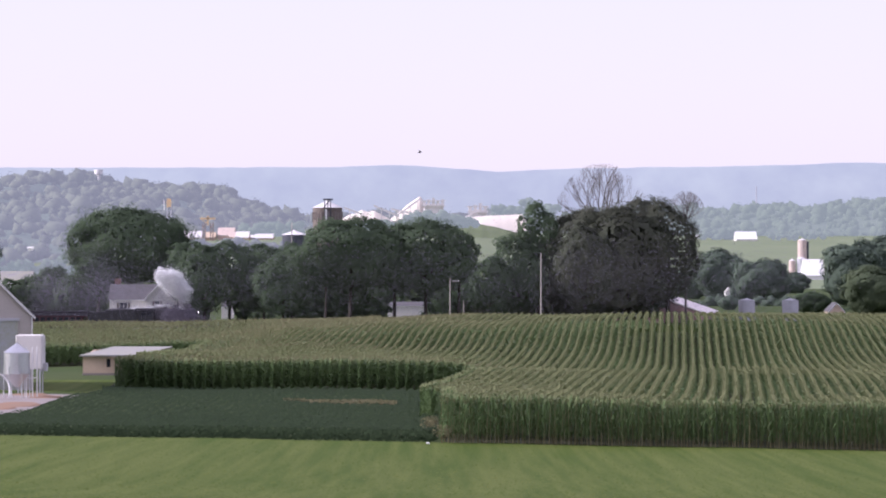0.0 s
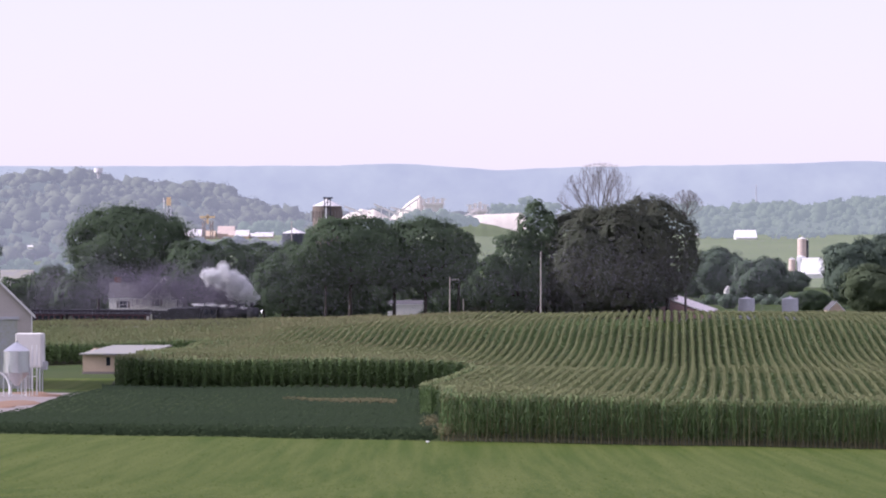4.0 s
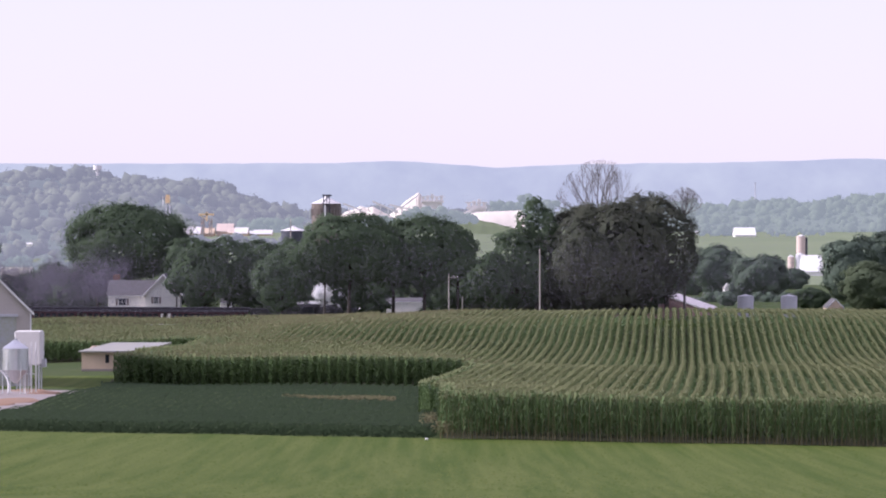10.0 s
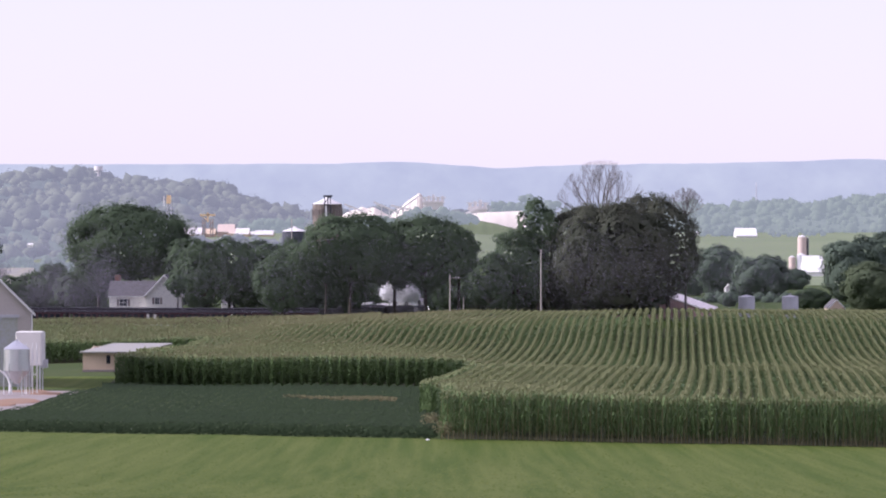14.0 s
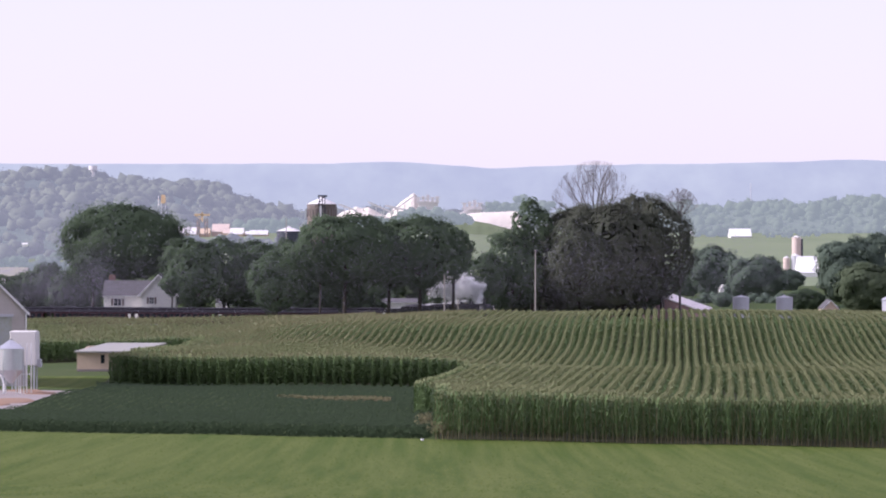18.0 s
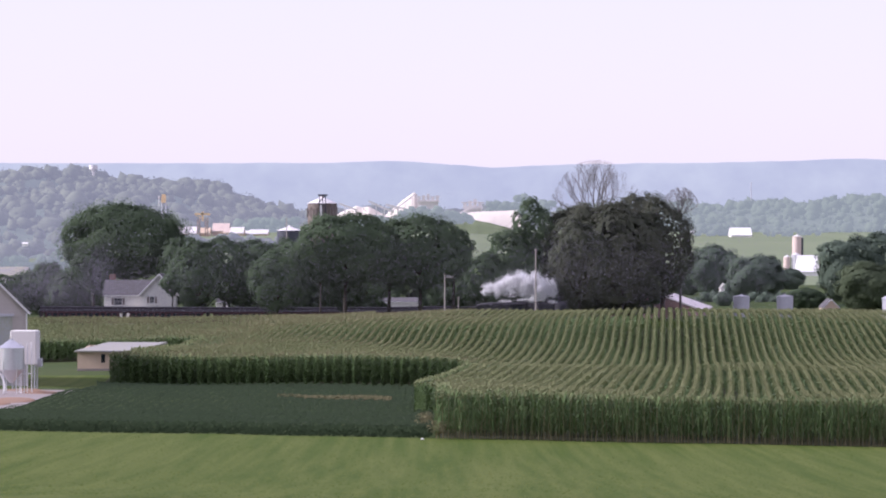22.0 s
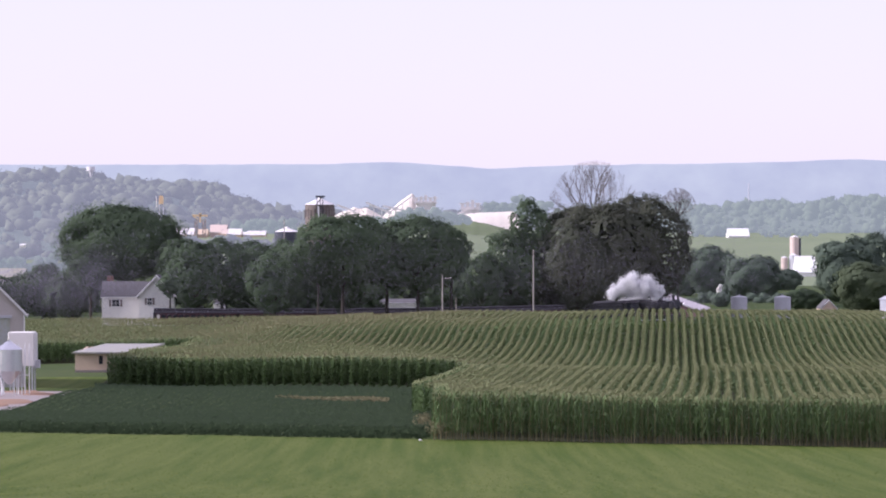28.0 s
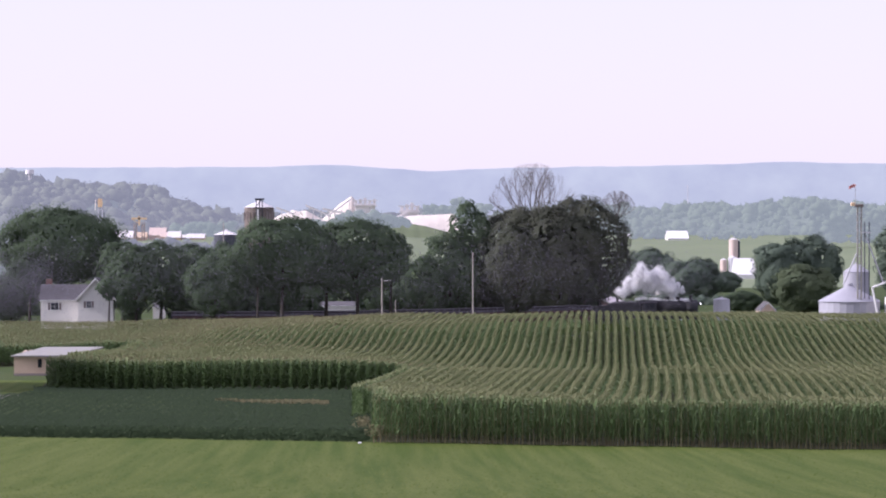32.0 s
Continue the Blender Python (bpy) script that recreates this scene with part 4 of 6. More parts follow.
def locomotive():
    t = thing("steam_locomotive", (0, 0, 0), "black steam locomotive with a graphite boiler, under steam", "locomotive")
    bm = bmesh.new()
    tube(bm, (-0.9, 0, 2.75), (-2.9, 0, 2.75), 0.93, n=28)
    part("smokebox", bm, M["grey_iron"], t, "graphite grey smokebox", True)
    bm = bmesh.new()
    tube(bm, (-0.8, 0, 2.75), (-0.92, 0, 2.75), 0.7, 0.93, 24)
    part("smokebox_door", bm, M["grey_iron"], t)
    bm = bmesh.new()
    tube(bm, (-2.9, 0, 2.75), (-8.2, 0, 2.8), 0.9, 1.0, 28)
    part("boiler", bm, M["iron"], t, "", True)
    for x in (-4.2, -5.6, -7.0):
        bm = bmesh.new()
        tube(bm, (x, 0, 2.77), (x - 0.08, 0, 2.77), 0.97 + 0.01 * abs(x), n=28)
        part("boiler_band", bm, M["iron"], t)
    bm = bmesh.new()
    tube(bm, (-2.0, 0, 3.6), (-2.0, 0, 4.35), 0.24, 0.3, 16)
    tube(bm, (-2.0, 0, 4.3), (-2.0, 0, 4.42), 0.36, 0.34, 16)
    part("chimney", bm, M["iron"], t)
    for x, r, h in ((-4.3, 0.42, 0.62), (-6.2, 0.46, 0.66)):
        bm = bmesh.new()
        tube(bm, (x, 0, 3.5), (x, 0, 3.5 + h), r, r * 0.92, 16)
        tube(bm, (x, 0, 3.5 + h), (x, 0, 3.62 + h), r * 0.92, r * 0.4, 16)
        part("dome", bm, M["iron"], t)
    bm = bmesh.new()
    tube(bm, (-5.25, 0, 3.6), (-5.25, 0, 4.0), 0.08, 0.06, 8)
    part("bell", bm, M["amber"], t, "brass bell")
    bm = bmesh.new()
    prism(bm, [(-8.2, 1.3), (-8.2, 3.35), (-10.9, 3.35), (-10.9, 1.3)], -1.42, 1.42)
    part("cab", bm, M["iron"], t)
    bm = bmesh.new()
    for i in range(10):
        a0, a1 = math.pi * i / 10, math.pi * (i + 1) / 10
        p = [(-8.0, math.cos(a0) * 1.6, 3.35 + math.sin(a0) * 0.42), (-8.0, math.cos(a1) * 1.6, 3.35 + math.sin(a1) * 0.42)]
        q = [(-11.5, p[0][1], p[0][2]), (-11.5, p[1][1], p[1][2])]
        vs = [bm.verts.new(c) for c in (p[0], p[1], q[1], q[0])]
        bm.faces.new(vs)
    part("cab_roof", bm, M["coach_roof"], t)
    for s in (-1.43, 1.43):
        for x in (-9.0, -10.0):
            boxed("cab_window", (x - 0.36, x + 0.36, s - 0.02, s + 0.02, 2.6, 3.4), M["glass"], t)
        boxed("running_board", (-8.2, -0.9, s - 0.25, s + 0.1, 1.62, 1.7), M["iron"], t)
        boxed("cylinder", (-2.7, -1.4, s - 0.35, s + 0.2, 0.65, 1.4), M["iron"], t, bevel=0.12)
        tubed("handrail", (-1.2, s * 0.72, 3.3), (-8.0, s * 0.72, 3.35), 0.03, M["iron"], t, n=6)
        for x in (-3.5, -5.0, -6.5, -8.0):
            wheel(t, x, s * 0.52, 0.71, "driving_wheel")
        wheel(t, -1.0, s * 0.52, 0.42, "leading_wheel")
        wheel(t, -2.2, s * 0.52, 0.42, "leading_wheel")
        boxed("side_rod", (-8.1, -3.3, s * 0.62 - 0.03, s * 0.62 + 0.03, 0.62, 0.74), M["steel"], t)
    boxed("frame", (-11.3, -0.4, -0.55, 0.55, 0.75, 1.3), M["iron"], t)
    boxed("buffer_beam", (-0.5, -0.3, -1.35, 1.35, 0.85, 1.25), M["iron"], t)
    bm = bmesh.new()
    prism(bm, [(-0.3, 0.9), (0.55, 0.15), (-0.3, 0.15)], -1.1, 1.1)
    part("pilot", bm, M["iron"], t)
    tubed("headlight", (-0.75, 0, 3.05), (-0.35, 0, 3.05), 0.24, M["iron"], t, n=14)
    tubed("headlight_lens", (-0.36, 0, 3.05), (-0.31, 0, 3.05), 0.2, M["lamp"], t, n=14, label="lit headlight lens")
    return t


def tender():
    t = thing("tender", (0, 0, 0), "black locomotive tender heaped with coal", "tender")
    boxed("tank", (-7.4, 0, -1.4, 1.4, 1.1, 3.3), M["iron"], t, bevel=0.06)
    boxed("bunker", (-5.0, 0, -1.3, 1.3, 3.3, 3.6), M["iron"], t)
    bm = bmesh.new()
    bmesh.ops.create_icosphere(bm, subdivisions=3, radius=1.0, matrix=Matrix.Translation((-2.5, 0, 3.55)) @ Matrix.Diagonal((2.3, 1.15, 0.38, 1)))
    for v in bm.verts:
        v.co += v.normal * 0.1 * noise.noise(v.co * 4)
    part("coal", bm, M["iron"], t)
    boxed("frame", (-7.6, 0.3, -1.1, 1.1, 0.7, 1.1), M["iron"], t)
    boxed("edge_strip", (-7.42, 0.02, -1.43, -1.405, 3.18, 3.3), M["iron"], t)
    for x in (-1.2, -2.8, -5.0, -6.6):
        for s in (-0.75, 0.75):
            wheel(t, x, s, 0.42)
    return t


COACH = 15.6


def coach():
    t = thing("passenger_coach", (0, 0, 0), "maroon wooden passenger coach with a dark clerestory roof", "coach", "coaches of the train")
    L = COACH - 0.5
    for s in (-1.42, 1.42):
        boxed("side_wall", (-L, 0, s - 0.04, s + 0.04, 1.05, 1.95), M["maroon"], t)
        boxed("letter_board", (-L, 0, s - 0.04, s + 0.04, 2.85, 3.15), M["maroon"], t)
        k = 0
        while k < 13:
            x = -0.9 - k * (L - 1.2) / 12.6
            boxed("window_post", (x - 0.16, x + 0.16, s - 0.04, s + 0.04, 1.95, 2.85), M["maroon"], t)
            if k < 12:
                x2 = x - (L - 1.2) / 12.6
                boxed("window_pane", (x2 + 0.16, x - 0.16, s - 0.015, s + 0.015, 1.95, 2.85), M["glass"], t)
            k += 1
    boxed("floor", (-L, 0, -1.4, 1.4, 0.9, 1.05), M["iron"], t)
    boxed("underframe", (-L + 4.6, -4.6, -0.9, 0.9, 0.25, 0.9), M["iron"], t)
    boxed("vestibule", (-L - 0.5, -L, -0.85, 0.85, 1.0, 3.25), M["iron"], t)
    for x in (-0.05, -L):
        boxed("end_wall", (x, x + 0.05, -1.38, 1.38, 1.05, 3.15), M["maroon"], t)
    bm = bmesh.new()
    rows = [(1.55, 3.15), (1.2, 3.45), (0.75, 3.6), (0.75, 3.85), (0.4, 4.0), (0.0, 4.06)]
    prof = [(-a, b) for a, b in rows] + [(a, b) for a, b in rows[-2::-1]]
    va = [bm.verts.new((0.35, p, q)) for p, q in prof]
    vb = [bm.verts.new((-L - 0.35, p, q)) for p, q in prof]
    for i in range(len(prof) - 1):
        bm.faces.new((va[i], vb[i], vb[i + 1], va[i + 1]))
    bm.faces.new(va)
    bm.faces.new(vb[::-1])
    part("roof", bm, M["coach_roof"], t)
    for x in (-1.8, -3.6, -L + 3.6, -L + 1.8):
        for s in (-0.75, 0.75):
            wheel(t, x, s, 0.42)
    return t


loco, tend = locomotive(), tender()
loco.scale = (1.05, 1, 1.22)
tend.scale = (1.22, 1, 1.17)
first = coach()
COACHES = [first] + [copy_thing(first, Matrix()) for _ in range(4)]

# ---- farmyard before the field: barn, hopper bin, shed ----
def gable_barn(name, x0, x1, y0, y1, base, eave, ridge, wall, roof, label, category, overhang=0.35, ridge_along="y", group=""):
    """A gabled building; ridge_along: the ridge's axis."""
    t = thing(name, (0, 0, 0), label, category, group)
    if ridge_along == "y":
        m = (x0 + x1) / 2
        for y in (y0, y1):
            bm = prism(bmesh.new(), [(x0, base), (x1, base), (x1, eave), (m, ridge), (x0, eave)], y - 0.08, y + 0.08)
            part("gable_wall", bm, wall, t)
        for x in (x0, x1):
            boxed("side_wall", (x - 0.08, x + 0.08, y0 + 0.08, y1 - 0.08, base, eave), wall, t)
        k = (ridge - eave) / (m - x0)
        for s in (-1, 1):
            e = (x0 if s < 0 else x1) + s * overhang
            ez = eave - k * overhang
            bm = prism(bmesh.new(), [(e, ez + 0.04), (m, ridge + 0.04), (m, ridge + 0.22), (e, ez + 0.22)], y0 - overhang, y1 + overhang)
            part("roof_slope", bm, roof, t)
            bm = prism(bmesh.new(), [(e, ez - 0.06), (m, ridge - 0.02), (m, ridge + 0.2), (e, ez + 0.16)], y0 - overhang - 0.06, y0 - overhang)
            part("barge_board", bm, M["trim"], t)
    else:
        m = (y0 + y1) / 2
        for y in (y0, y1):
            boxed("long_wall", (x0, x1, y - 0.08, y + 0.08, base, eave), wall, t)
        for x in (x0, x1):
            bm = bmesh.new()
            prism(bm, [(y0, base), (y1, base), (y1, eave), (m, ridge), (y0, eave)], -0.08, 0.08)
            bmesh.ops.transform(bm, matrix=Matrix.Translation((x, 0, 0)) @ pose(0, 0, 0, 0, 0, 90), verts=bm.verts)
            part("gable_wall", bm, wall, t)
        k = (ridge - eave) / (m - y0)
        for s in (-1, 1):
            e = (y0 if s < 0 else y1) + s * overhang
            ez = eave - k * overhang
            bm = bmesh.new()
            prism(bm, [(e, ez + 0.04), (m, ridge + 0.04), (m, ridge + 0.2), (e, ez + 0.2)], -x1 - overhang, -x0 + overhang)
            bmesh.ops.transform(bm, matrix=pose(0, 0, 0, 0, 0, 90), verts=bm.verts)
            part("roof_slope", bm, roof, t)
            boxed("gutter", (x0 - overhang, x1 + overhang, min(e, e + s * 0.1), max(e, e + s * 0.1), ez - 0.02, ez + 0.14), M["trim"], t)
    return t


def window(parent, x, y, z, w, h, shutters=False):
    """A sash window in a wall that faces the camera; x, z its centre."""
    f = boxed("window", (x - w / 2, x + w / 2, y - 0.05, y - 0.01, z - h / 2, z + h / 2), M["glass"], parent, "dark glazed window")
    for a, b, c, d in ((-w / 2 - 0.08, -w / 2 + 0.03, -h / 2, h / 2), (w / 2 - 0.03, w / 2 + 0.08, -h / 2, h / 2), (-w / 2 - 0.08, w / 2 + 0.08, h / 2 - 0.02, h / 2 + 0.1), (-w / 2 - 0.08, w / 2 + 0.08, -h / 2 - 0.1, -h / 2 + 0.02), (-w / 2, w / 2, -0.035, 0.035), (-0.03, 0.03, -h / 2, h / 2)):
        boxed("frame", (x + a, x + b, y - 0.09, y - 0.052, z + c, z + d), M["trim"], f)
    if shutters:
        for s in (-1, 1):
            c = x + s * (w / 2 + 0.32)
            boxed("shutter", (c - 0.2, c + 0.2, y - 0.07, y - 0.012, z - h / 2, z + h / 2), M["shutter"], parent)


def bin_(name, x, y, base, r, eave, top, wall, roof, label, legs=0.0, ribs=9, category="grain bin", group=""):
    """A round metal bin with a coned roof."""
    t = thing(name, (x, y, base), label, category, group)
    z0, h = legs, eave - base
    bm = bmesh.new()
    tube(bm, (0, 0, z0), (0, 0, h), r, n=28)
    part("wall", bm, wall, t, "", False)
    for k in range(ribs):
        z = z0 + (h - z0) * (k + 0.5) / ribs
        tubed("hoop", (0, 0, z - 0.03), (0, 0, z + 0.03), r * 1.008 + 0.01, wall, t, n=28)
    bm = bmesh.new()
    tube(bm, (0, 0, h), (0, 0, top - base), r * 1.05, r * 0.12, 28)
    lid = part("roof", bm, roof, t)
    tubed("cap", (0, 0, top - base), (0, 0, top - base + r * 0.1), r * 0.13, roof, lid)
    if legs:
        bm = bmesh.new()
        tube(bm, (0, 0, legs * 0.45), (0, 0, legs), r * 0.15, r, 24)
        part("hopper", bm, wall, t)
        for k in range(6):
            a = k * math.pi / 3
            tubed("leg", (math.cos(a) * r, math.sin(a) * r, 0), (math.cos(a) * r, math.sin(a) * r, h * 0.7), 0.045, M["steel"], t, n=6)
    return t


g = ground_z(-38.06, 310)
barn = gable_barn("barn", -43.9, -35.26, 308, 332, g - 0.3, 12.47, 16.72, M["barn_wall"], M["tin"], "pale barn gable with a grey sliding door", "barn")
boxed("sliding_door", (-40.71, -36.42, 307.72, 307.88, g, 12.04), M["door"], barn, "grey sliding door")
boxed("door_track", (-40.81, -36.28, 307.6, 307.9, 11.99, 12.23), M["dull_steel"], barn)
tubed("downpipe", (-35.21, 307.7, g), (-35.21, 307.7, 12.28), 0.06, M["trim"], barn, n=8)
corner = Matrix.Translation((-35.26, 308, 0))
barn.matrix_world = corner @ pose(0, 0, 0, 0, 0, 13) @ corner.inverted()
g = ground_z(-34.16, 298)
tank = thing("feed_box", (-34.16, 298, g), "white boxy feed wagon standing by the barn", "wagon")
boxed("box_body", (-1.07, 1.03, -1.2, 1.2, 2.05, 4.85), M["siding"], tank, "white painted box", bevel=0.05)
for dx in (-0.9, 0.9):
    for dy in (-1.0, 1.0):
        boxed("leg", (dx - 0.06, dx + 0.06, dy - 0.06, dy + 0.06, 0, 2.1), M["dull_steel"], tank)
for k in range(4):
    boxed("side_rib", (1.03, 1.14, -1.0 + 0.6 * k, -0.9 + 0.6 * k, 2.15, 4.76), M["trim"], tank)
boxed("chute", (0.84, 1.4, -0.5, 0.5, 1.87, 2.52), M["dull_steel"], tank)
g = ground_z(-33.72, 284)
bin_("hopper_bin", -33.63, 284, g, 1.02, 10.13, 10.79, M["steel"], M["steel"], "shiny galvanised hopper feed bin on legs", legs=8.44 - g, ribs=4, category="feed bin")
post = thing("steel_post", (-32.38, 284, g), "slim pale steel posts beside the feed bin", "post")
for dx in (0.0, 0.35, -0.5):
    tubed("upright", (dx, 0, 0), (dx, 0, 10.57 - g), 0.05, M["trim"], post, n=8)
tubed("brace", (-0.5, 0, 1.6), (0.35, 0, 1.6), 0.035, M["trim"], post, n=6)
hose = thing("feed_auger", (-34.38, 280, ground_z(-34.38, 280)), "pale curved feed auger pipe", "auger")
bm = bmesh.new()
prev = None
for i in range(12):
    a = math.pi * (0.5 - i / 11 * 0.62)
    p = Vector((math.cos(a) * 0.95 - 0.25, 0, 0.65 + math.sin(a) * 1.35))
    if prev:
        tube(bm, prev, p, 0.07, n=8, caps=False)
    prev = p
part("pipe", bm, M["trim"], hose)
boxed("motor", (-0.9, -0.2, -0.3, 0.3, 0.0, 0.8), M["darkbin"], hose, bevel=0.05)
# concrete apron and a patch of dirt
def apron_edge(y):
    """Where the farmyard apron ends and the soybeans begin."""
    return y * np.interp(y, [244, 255, 277, 294], [-0.1228, -0.1134, -0.1056, -0.0946])


apron = grid("concrete_apron", [lambda y, u=u: -0.15 * y + u * (float(apron_edge(y)) - 0.9 + 0.15 * y) for u in np.linspace(0, 1, 9)], list(np.arange(238, 298, 3.0)), ground_z, M["concrete"], 0.06)
tagged(apron, "pale concrete farmyard apron", "pavement", kind="structure")
bm = bmesh.new()
bmesh.ops.create_icosphere(bm, subdivisions=3, radius=1.0, matrix=Matrix.Translation((-31.51, 285, ground_z(-31.51, 285))) @ Matrix.Diagonal((1.5, 2.5, 0.22, 1)))
for v in bm.verts:
    v.co.z += 0.08 * noise.noise(v.co * 1.7)
tagged(part("dirt_heap", bm, M["dirt"]), "low heap of orange brown dirt on the apron", "dirt")

for px_, dd, rx, ry in ((-31.98, 268, 2.0, 5.0), (-33.66, 292, 1.6, 3.0), (-32.58, 262, 1.5, 3.5)):
    bm = bmesh.new()
    bmesh.ops.create_icosphere(bm, subdivisions=3, radius=1.0, matrix=Matrix.Translation((px_, dd, ground_z(px_, dd) + 0.02)) @ Matrix.Diagonal((rx, ry, 0.13, 1)))
    for v in bm.verts:
        v.co.x += 0.3 * noise.noise(v.co * 0.9)
        v.co.y += 0.9 * noise.noise(v.co * 0.6 + Vector((5, 0, 0)))
    tagged(part("dirt_patch", bm, M["dirt"], smooth=True), "spread of orange brown dirt on the apron", "dirt", "dirt on the apron")

g = ground_z(-33.68, 356) - 0.2
sx0, sx1, sy0, sy1 = -35.23, -29.82, 352, 364
shed = thing("shed", (0, 0, 0), "low cream shed with a pale sloping metal roof", "shed")
ze, zb = 7.32, 7.73
boxed("front_wall", (sx0, sx1, sy0 - 0.08, sy0 + 0.08, g, ze), M["cream"], shed)
boxed("back_wall", (sx0, sx1, sy1 - 0.08, sy1 + 0.08, g, zb - 0.1), M["cream"], shed)
for x in (sx0, sx1):
    bm = bmesh.new()
    prism(bm, [(sy0 + 0.08, g), (sy1 - 0.08, g), (sy1 - 0.08, zb - 0.1), (sy0 + 0.08, ze)], -0.08, 0.08)
    bmesh.ops.transform(bm, matrix=Matrix.Translation((x + (0.08 if x == sx0 else -0.08), 0, 0)) @ pose(0, 0, 0, 0, 0, 90), verts=bm.verts)
    part("side_wall", bm, M["cream"], shed)
# roof sheets, skewed with the building's depth
for k in range(7):
    f0, f1 = k / 7, (k + 1) / 7 - 0.004
    bm = bmesh.new()
    fx = lambda f: -35.5 + f * (-29.55 - -35.5)
    bx = lambda f: -33.53 + f * (-27.51 - -33.53)
    lo = [bm.verts.new(c) for c in ((fx(f0), 351.4, ze + 0.05), (fx(f1), 351.4, ze + 0.05), (bx(f1), 366, zb), (bx(f0), 366, zb))]
    up = [bm.verts.new(c.co + Vector((0, 0, 0.14))) for c in lo]
    bm.faces.new(lo[::-1])
    bm.faces.new(up)
    for i in range(4):
        bm.faces.new((lo[i], lo[(i + 1) % 4], up[(i + 1) % 4], up[i]))
    part("roof_sheet", bm, M["tin"], shed)
boxed("window", (-32.91, -32.53, sy0 - 0.12, sy0 - 0.082, 6.33, 7.15), M["glass"], shed, "small dark window")
boxed("base_course", (sx0 - 0.03, sx1 + 0.03, sy0 - 0.11, sy0 - 0.082, g, g + 0.5), M["concrete"], shed)

# ---- house beyond the track ----
hy = 700.0
g = ground_z(-58, hy) - 0.2
house = gable_barn("house", -64.79, -53.06, hy, hy + 8, g, 5.97, 8.64, M["siding"], M["shingle"], "white two-storey house with a grey roof and a front gable", "house", ridge_along="x")
bm = prism(bmesh.new(), [(-57.34, g), (-50.58, g), (-50.58, 6.27), (-53.96, 9.75), (-57.34, 6.27)], 695.9, 700.0)
part("gable_wing", bm, M["siding"], house)
for s, e in ((-1, -57.8), (1, -49.96)):
    bm = prism(bmesh.new(), [(e, 5.74), (-53.88, 9.88), (-53.88, 10.2), (e, 6.07)], 695.2, 703.0)
    part("wing_roof", bm, M["shingle"], house)
    bm = prism(bmesh.new(), [(e, 5.69), (-53.88, 9.82), (-53.88, 10.2), (e, 6.07)], 695.1, 695.18)
    part("barge_board", bm, M["trim"], house)
window(house, -62.16, hy - 0.08, 4.65, 1.5, 1.35, True)
window(house, -55.27, 695.9, 5.07, 0.85, 1.3, True)
boxed("chimney", (-64.3, -63.1, 704.6, 705.8, 6.2, 9.9), M["brick"], house)
gable_barn("farm_building", -101.65, -87.49, 760, 775, ground_z(-85, 760) - 0.3, 8.1, 10.39, M["siding"], M["tin"], "farm building with a grey metal roof among trees", "barn", ridge_along="x")
for i, (p0, p1, e, r_) in enumerate(((685, 748, 541, 534), (391, 408, 542, 531), (447, 458, 544, 534), (640, 660, 545, 538))):
    xa, xb = (p0 - AHEAD) * MARK * 762, (p1 - AHEAD) * MARK * 762
    ez, rz = 20 - (e - LEVEL) * MARK * 762, 20 - (r_ - LEVEL) * MARK * 766
    gable_barn("house", xa, xb, 762, 770, ground_z(xa, 762) - 0.3, ez, rz, M["siding"], M["shingle"], "white house wall glimpsed under the trees", "house", 0.2, "x", "houses beyond the railway")

# right: long low barn, tanks, sheds
ry = 722
g = ground_z(47.04, ry)
rb = gable_barn("long_barn", 33.7, 52.69, ry, ry + 26, g - 0.3, 2.59, 5.87, M["pinkwall"], M["pinkroof"], "low barn with a pale roof and faded pink gable", "barn", 0.5)
corner = Matrix.Translation((43.08, ry, 0))
rb.matrix_world = corner @ pose(0, 0, 0, 0, 0, -8) @ corner.inverted()
for p in (1320, 1397):
    x = (p - AHEAD) * MARK * 716
    bin_("feed_bin", x, 716, ground_z(x, 716) - 0.1, 1.63, 5.42, 5.76, M["dull_steel"], M["dull_steel"], "dull grey steel feed bin behind the corn", ribs=6, category="feed bin", group="feed bins behind the corn")
gable_barn("small_house", 76.9, 79.9, 720, 728, ground_z(75, 720) - 0.3, 3.1, 4.6, M["cream"], M["shingle"], "small pinkish gabled house behind the corn", "house", 0.2)
gable_barn("white_shed", 65.62, 66.94, 838, 843, ground_z(67, 838) - 0.3, 4.78, 5.69, M["siding"], M["tin"], "white shed glimpsed between trees", "shed", 0.2)

tree(65.23, 828, 4.31, 2.2, 0.5, M["mid_wood"], "low bush before a white shed", 95, 700, 0.2, 8, 1.6, "bush", group="bushes along the railway")
tree(66.64, 831, 6.2, 0.91, 3.08, M["mid_wood"], "slender young tree beside a white shed", 96, 300, 0.2, 6, 1.6, group="farmyard trees")

# the big bin with its elevator leg
bx, by = 73.67, 560
g = ground_z(bx, by) - 0.2
bin_("grain_bin", bx, by, g, 4.74, 8.25, 10.6, M["grey_bin"], M["grey_bin"], "large galvanised grain bin with a ribbed cone roof", ribs=7)
bin_("grain_bin", 77.2, 578, g, 2.1, 12.6, 13.9, M["grey_bin"], M["grey_bin"], "tall narrow grey grain bin beside the elevator", ribs=12)
leg = thing("grain_elevator", (74.71, 556, ground_z(74.71, 556) - 0.1), "tall pale grain elevator leg with braces and spouts", "elevator")
zt = 22.96 - ground_z(74.71, 556)
for dx in (-0.28, 0.28):
    boxed("leg_casing", (dx - 0.12, dx + 0.12, -0.2, 0.2, 0, zt), M["tin"], leg)
